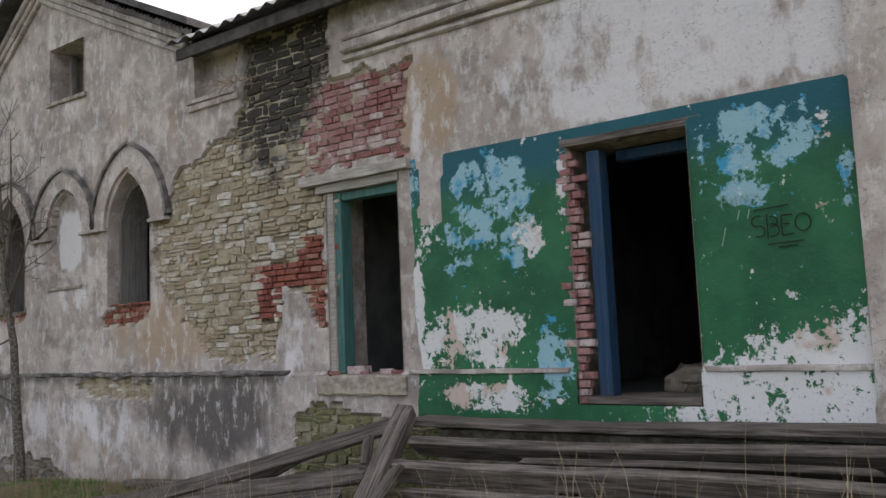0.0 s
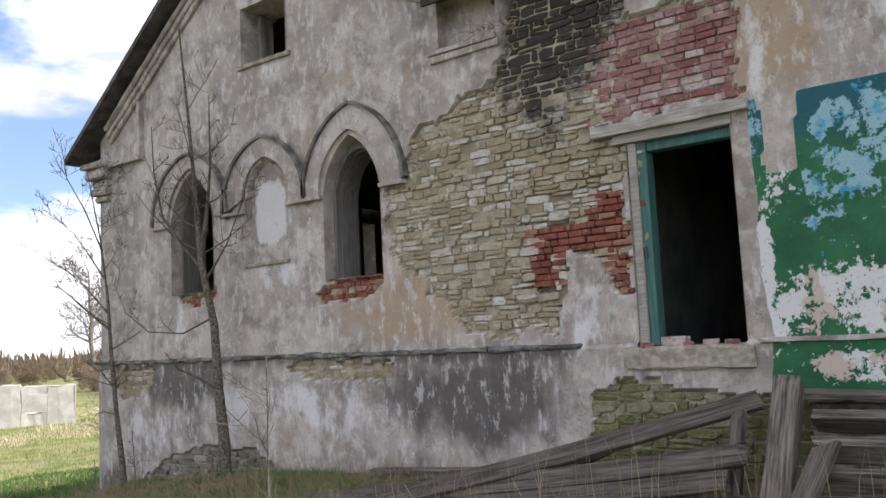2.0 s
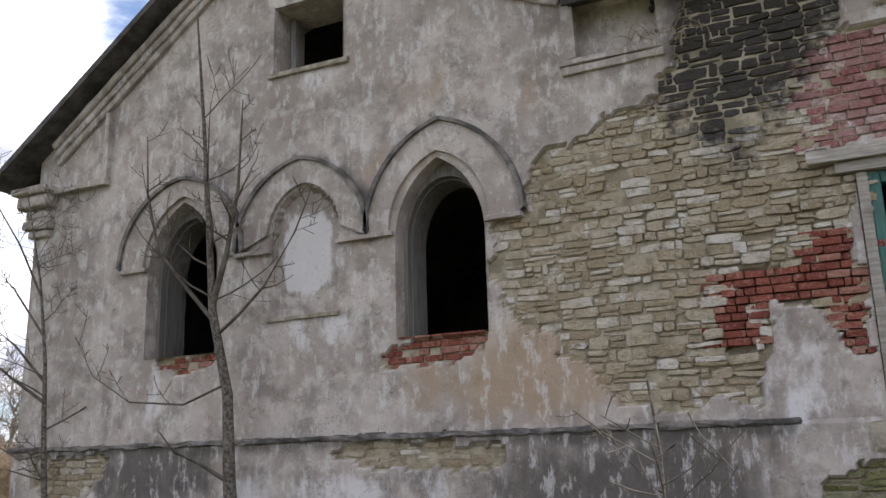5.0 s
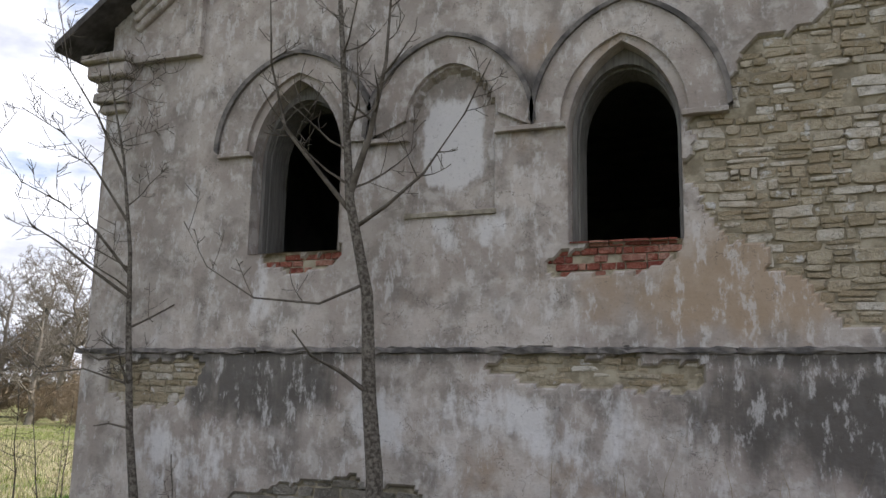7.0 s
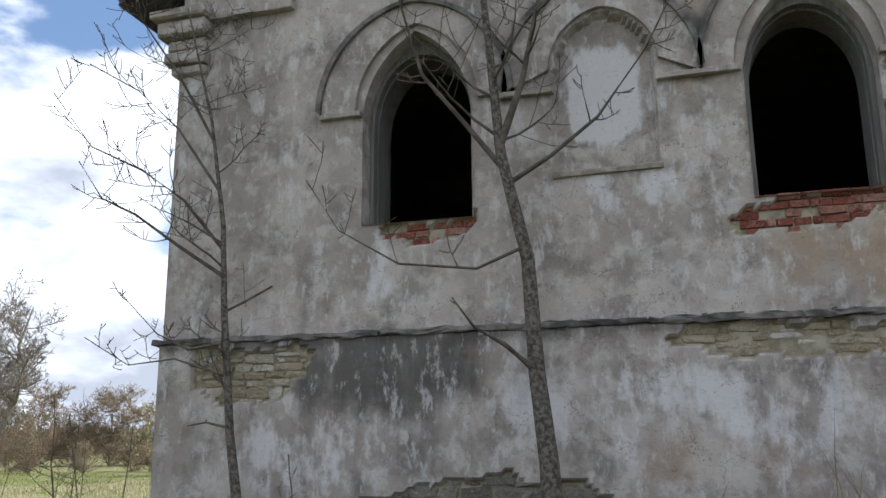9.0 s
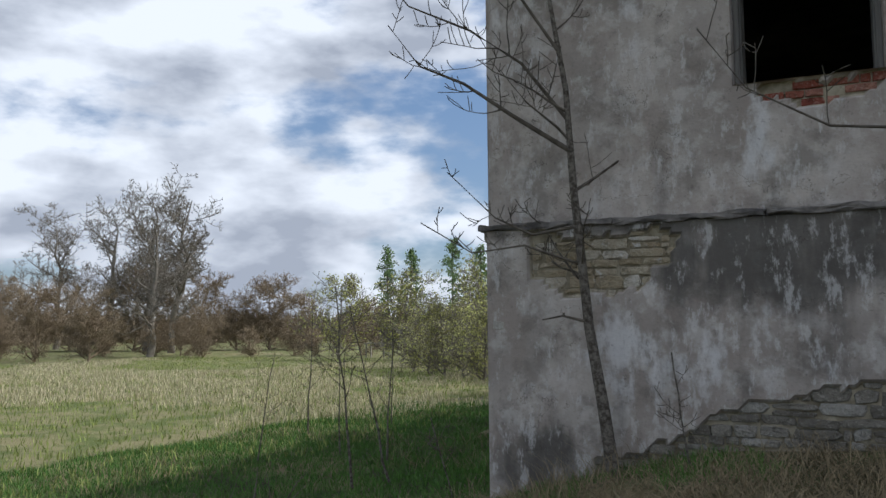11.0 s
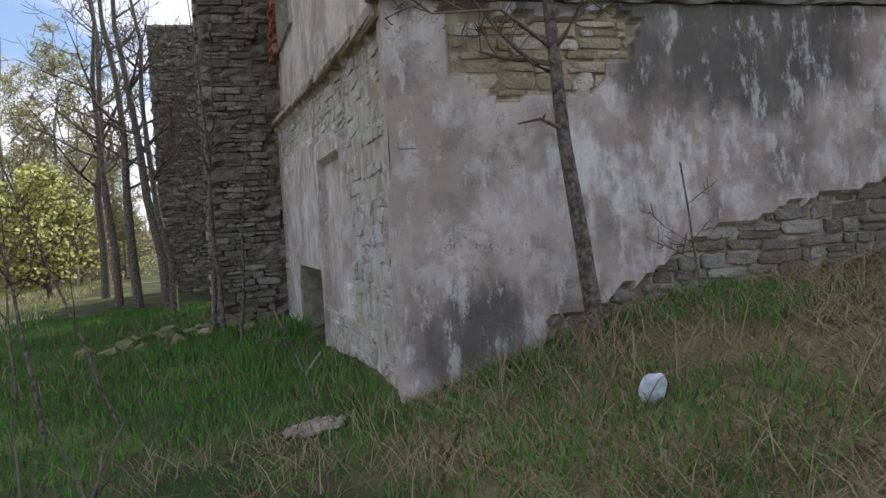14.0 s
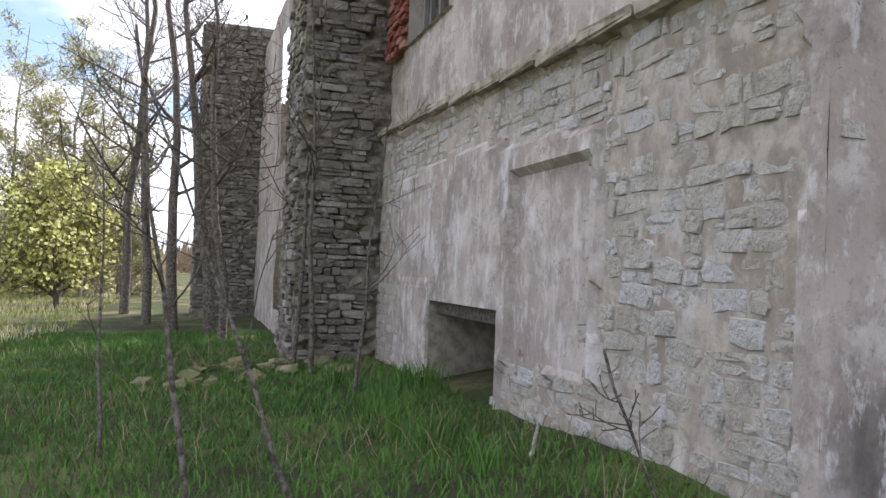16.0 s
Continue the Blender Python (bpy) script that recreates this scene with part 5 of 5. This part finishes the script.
def piece_shape(seed, square):
    """A unit piece, front towards -y: a worn slab with an uneven outline; squareness from brick (1) to field stone (0)."""
    r = random.Random(seed)
    n, V, F = 8, [], []
    corner = [(-1, -1), (0, -1), (1, -1), (1, 0), (1, 1), (0, 1), (-1, 1), (-1, 0)]
    w = (1 - square) * 0.15 + 0.02
    out = []
    for a, b in corner:
        cut = 1 - (0.3 * r.random() * (1 - square) if a and b else 0)
        out.append((0.5 * a * cut + r.uniform(-w, w) * 0.45, 0.5 * b * cut + r.uniform(-w, w) * 0.7))
    tilt = r.uniform(-0.08, 0.08)
    for y, k in ((0.5, 1.0), (-0.40, 1.0), (-0.5, 0.90)):
        V += [(u * k, y + (0 if y > 0 else tilt * u * 2 + r.uniform(-0.03, 0.03)), v * k) for u, v in out]
    V.append((r.uniform(-0.15, 0.15), -0.5 + r.uniform(-0.06, 0.03), r.uniform(-0.1, 0.1)))
    for a in (0, n):
        F += [(a + i, a + (i + 1) % n, a + n + (i + 1) % n, a + n + i) for i in range(n)]
    F += [(2 * n + i, 2 * n + (i + 1) % n, 3 * n) for i in range(n)]
    return V, F


def lay(name, zone, tone, parent, place_west, h_rng, l_rng, joint, seed, depth=0.10, front=0.032, minus=(), most=300, rough=0.02, gaps=0.0, loose=True):
    """Courses of pieces over a zone of a wall; the first are objects on a few shared meshes, those past that one joined part."""
    r = random.Random(seed)
    mat, mat_joined = TONE[tone]
    brick = name == "brick"
    shapes, meshes = [piece_shape(seed * 31 + i, 0.85 if brick else 0.35) for i in range(14)], []
    for V, F in shapes:
        me = bpy.data.meshes.new(name)
        me.from_pydata(V, [], F)
        me.materials.append(mat)
        meshes.append(me)
    us, vs = [p[0] for p in zone], [p[1] for p in zone]
    slots, v = [], min(vs)
    while v < max(vs):
        h = r.uniform(*h_rng)
        u = min(us) - r.uniform(0, l_rng[1])
        while u < max(us):
            ln = r.uniform(*l_rng) if r.random() < 0.8 else r.uniform(l_rng[0] * 0.5, l_rng[0])
            if not brick and h > 0.085 and r.random() < 0.35:
                cut = h * r.uniform(0.4, 0.6)
                slots += [(u, v, ln, cut), (u, v + cut, ln, h - cut)]
            else:
                slots.append((u, v, ln, h))
            u += ln
        v += h
    count, JV, JF = 0, [], []
    for u, v, ln, h in slots:
        cu, cv = u + ln / 2, v + h / 2
        test = np.array([cu, u + ln * 0.12, u + ln * 0.88]), np.array([cv, cv, cv])
        if r.random() < gaps or not (inside(*test, zone).any() if loose else inside(*test, zone).all()) or any(inside(*test, m).all() for m in minus):
            continue
        if loose and not place_west and inside(np.array([u, u + ln]), np.array([cv, cv]), WIN_B).any():
            continue
        d = front + r.uniform(-rough, rough)
        odd = 0.0 if brick else 1.0
        size = Vector((ln - joint, depth, (h - joint) * (1 + odd * r.uniform(-0.12, 0.10))))
        cv += odd * r.uniform(-0.010, 0.010)
        turn = pose(0, 0, 0, 0, r.uniform(-1.4, 1.4) * (1 + 1.6 * odd), 0) @ Matrix.Diagonal((*size, 1))
        if place_west:
            m = Matrix.Translation((d + depth / 2, cu, cv)) @ pose(0, 0, 0, 0, 0, -90) @ turn
        else:
            m = Matrix.Translation((cu, d + depth / 2, cv)) @ turn
        i = r.randrange(14)
        if count < most:
            ob = new(name, meshes[i])
            ob.parent = parent
            ob.matrix_local = m
        else:
            k = len(JV)
            JV += [tuple(m @ Vector(p)) for p in shapes[i][0]]
            JF += [tuple(k + q for q in f) for f in shapes[i][1]]
        count += 1
    if JV:
        link_mesh("brickwork" if brick else "rubble", JV, JF, mat_joined, parent)["kind"] = "stuff"


lay("brick", BRICK_ZONE, "worn_red_brick", wall_south, False, (0.072, 0.084), (0.16, 0.27), 0.010, 3, rough=0.014, gaps=0.02)
lay("brick", BRICK_SIDE, "bright_red_brick", wall_south, False, (0.066, 0.076), (0.12, 0.25), 0.010, 4, rough=0.014)
lay("brick", SILL_A, "bright_red_brick", wall_south, False, (0.066, 0.076), (0.12, 0.24), 0.009, 5, gaps=0.1, rough=0.012)
lay("brick", SILL_B, "bright_red_brick", wall_south, False, (0.062, 0.074), (0.10, 0.24), 0.009, 6, gaps=0.2, rough=0.012)
lay("brick", rect(12.84, 13.14, 2.4, 4.74), "worn_red_brick", wall_south, False, (0.07, 0.08), (0.12, 0.17), 0.012, 7, front=-0.004, rough=0.012, loose=False)
lay("stone", STONE_ZONE, "limestone", wall_south, False, (0.065, 0.125), (0.11, 0.34), 0.009, 8, minus=(BRICK_SIDE, BRICK_ZONE), rough=0.013, gaps=0.04)
lay("stone", BASE_MID, "mossy_stone", wall_south, False, (0.07, 0.12), (0.14, 0.36), 0.012, 9, front=-0.03, rough=0.012)
lay("stone", BASE_SEMI, "limestone", wall_south, False, (0.06, 0.11), (0.12, 0.32), 0.008, 10, front=-0.017, rough=0.008)
lay("stone", BASE_LOW, "grey_rubble", wall_south, False, (0.06, 0.11), (0.12, 0.34), 0.010, 11, front=-0.035, rough=0.015)
lay("stone", BASE_STRIP, "limestone", wall_south, False, (0.05, 0.08), (0.10, 0.28), 0.008, 12, front=-0.018, rough=0.008, gaps=0.2)
lay("stone", W_STONE, "pale_limestone", wall_west, True, (0.075, 0.14), (0.12, 0.40), 0.005, 13, front=0.046, rough=0.007, gaps=0.08)
lay("brick", rect(6.4, 7.3, 3.75, 5.4), "bright_red_brick", wall_west, True, (0.07, 0.08), (0.2, 0.27), 0.012, 15, front=-0.02, loose=False)
for name, xw, ys, zs, y0, x1 in (("buttress_1", -0.95, (7.42, 8.98), (-0.3, 6.18), 7.4, 0.0), ("buttress_2", -2.0, (16.02, 17.38), (-0.3, 6.38), 16.0, -0.4)):
    lay("stone", rect(*ys, *zs), "grey_rubble", bpy.data.objects[name], True, (0.06, 0.13), (0.12, 0.36), 0.008, 16, front=xw - 0.03, most=290 if name == "buttress_1" else 0, rough=0.03, gaps=0.03, loose=False)
    lay("stone", rect(xw, x1, *zs), "grey_rubble", bpy.data.objects[name], False, (0.06, 0.13), (0.12, 0.36), 0.008, 17, front=y0 - 0.03, most=290 if name == "buttress_1" else 0, rough=0.03, gaps=0.03, loose=False)


# ---- marks on the painted wall ----
def strokes(name, lines, r, mat, label):
    """Thin strokes on the wall, each a flat ribbon."""
    V, F = [], []
    for pts in lines:
        for (a, b), (c, d) in zip(pts, pts[1:]):
            ln = math.hypot(c - a, d - b) or 1
            nx, nz = -(d - b) / ln * r, (c - a) / ln * r
            k = len(V)
            V += [(a + nx, -0.03, b + nz), (a - nx, -0.03, b - nz), (c - nx, -0.03, d - nz), (c + nx, -0.03, d + nz)]
            F.append((k, k + 1, k + 2, k + 3))
    ob = link_mesh(name, V, F, mat, wall_south, label)
    return ob


def curl(x, z, w, h, a0, a1, n=9):
    return [(x + w * math.cos(radians(a0 + (a1 - a0) * i / n)), z + h * math.sin(radians(a0 + (a1 - a0) * i / n))) for i in range(n + 1)]


strokes("graffiti", [curl(14.66, 3.87, 0.05, 0.045, 60, 270), curl(14.66, 3.79, 0.05, 0.045, 90, -120), curl(14.76, 3.86, 0.05, 0.04, 100, -100), curl(14.76, 3.79, 0.06, 0.05, 100, -100), [(14.73, 3.92), (14.73, 3.72)],
                     [(14.84, 3.74), (14.84, 3.9), (14.92, 3.9)], [(14.84, 3.83), (14.9, 3.83)], [(14.84, 3.74), (14.93, 3.75)], curl(15.0, 3.83, 0.06, 0.07, 0, 360), [(14.63, 3.96), (14.9, 3.98)], [(14.72, 3.68), (15.0, 3.69)], [(14.8, 3.65), (14.95, 3.655)]],
        0.006, INK, "black sprayed scrawl")
strokes("scratches", [[(14.38, 4.02), (14.38, 4.1), (14.42, 4.1), (14.42, 4.06), (14.39, 4.06)], [(14.46, 4.1), (14.46, 4.03), (14.5, 4.1), (14.5, 4.02)], [(14.53, 4.02), (14.55, 4.1), (14.57, 4.05), (14.59, 4.1), (14.61, 4.02)], [(14.64, 4.02), (14.67, 4.1), (14.7, 4.02)],
                      [(14.5, 3.9), (14.52, 3.98)], [(14.58, 3.9), (14.6, 3.98)], [(14.36, 3.7), (14.4, 3.85)]], 0.004, SCRATCH, "pale scratched letters")
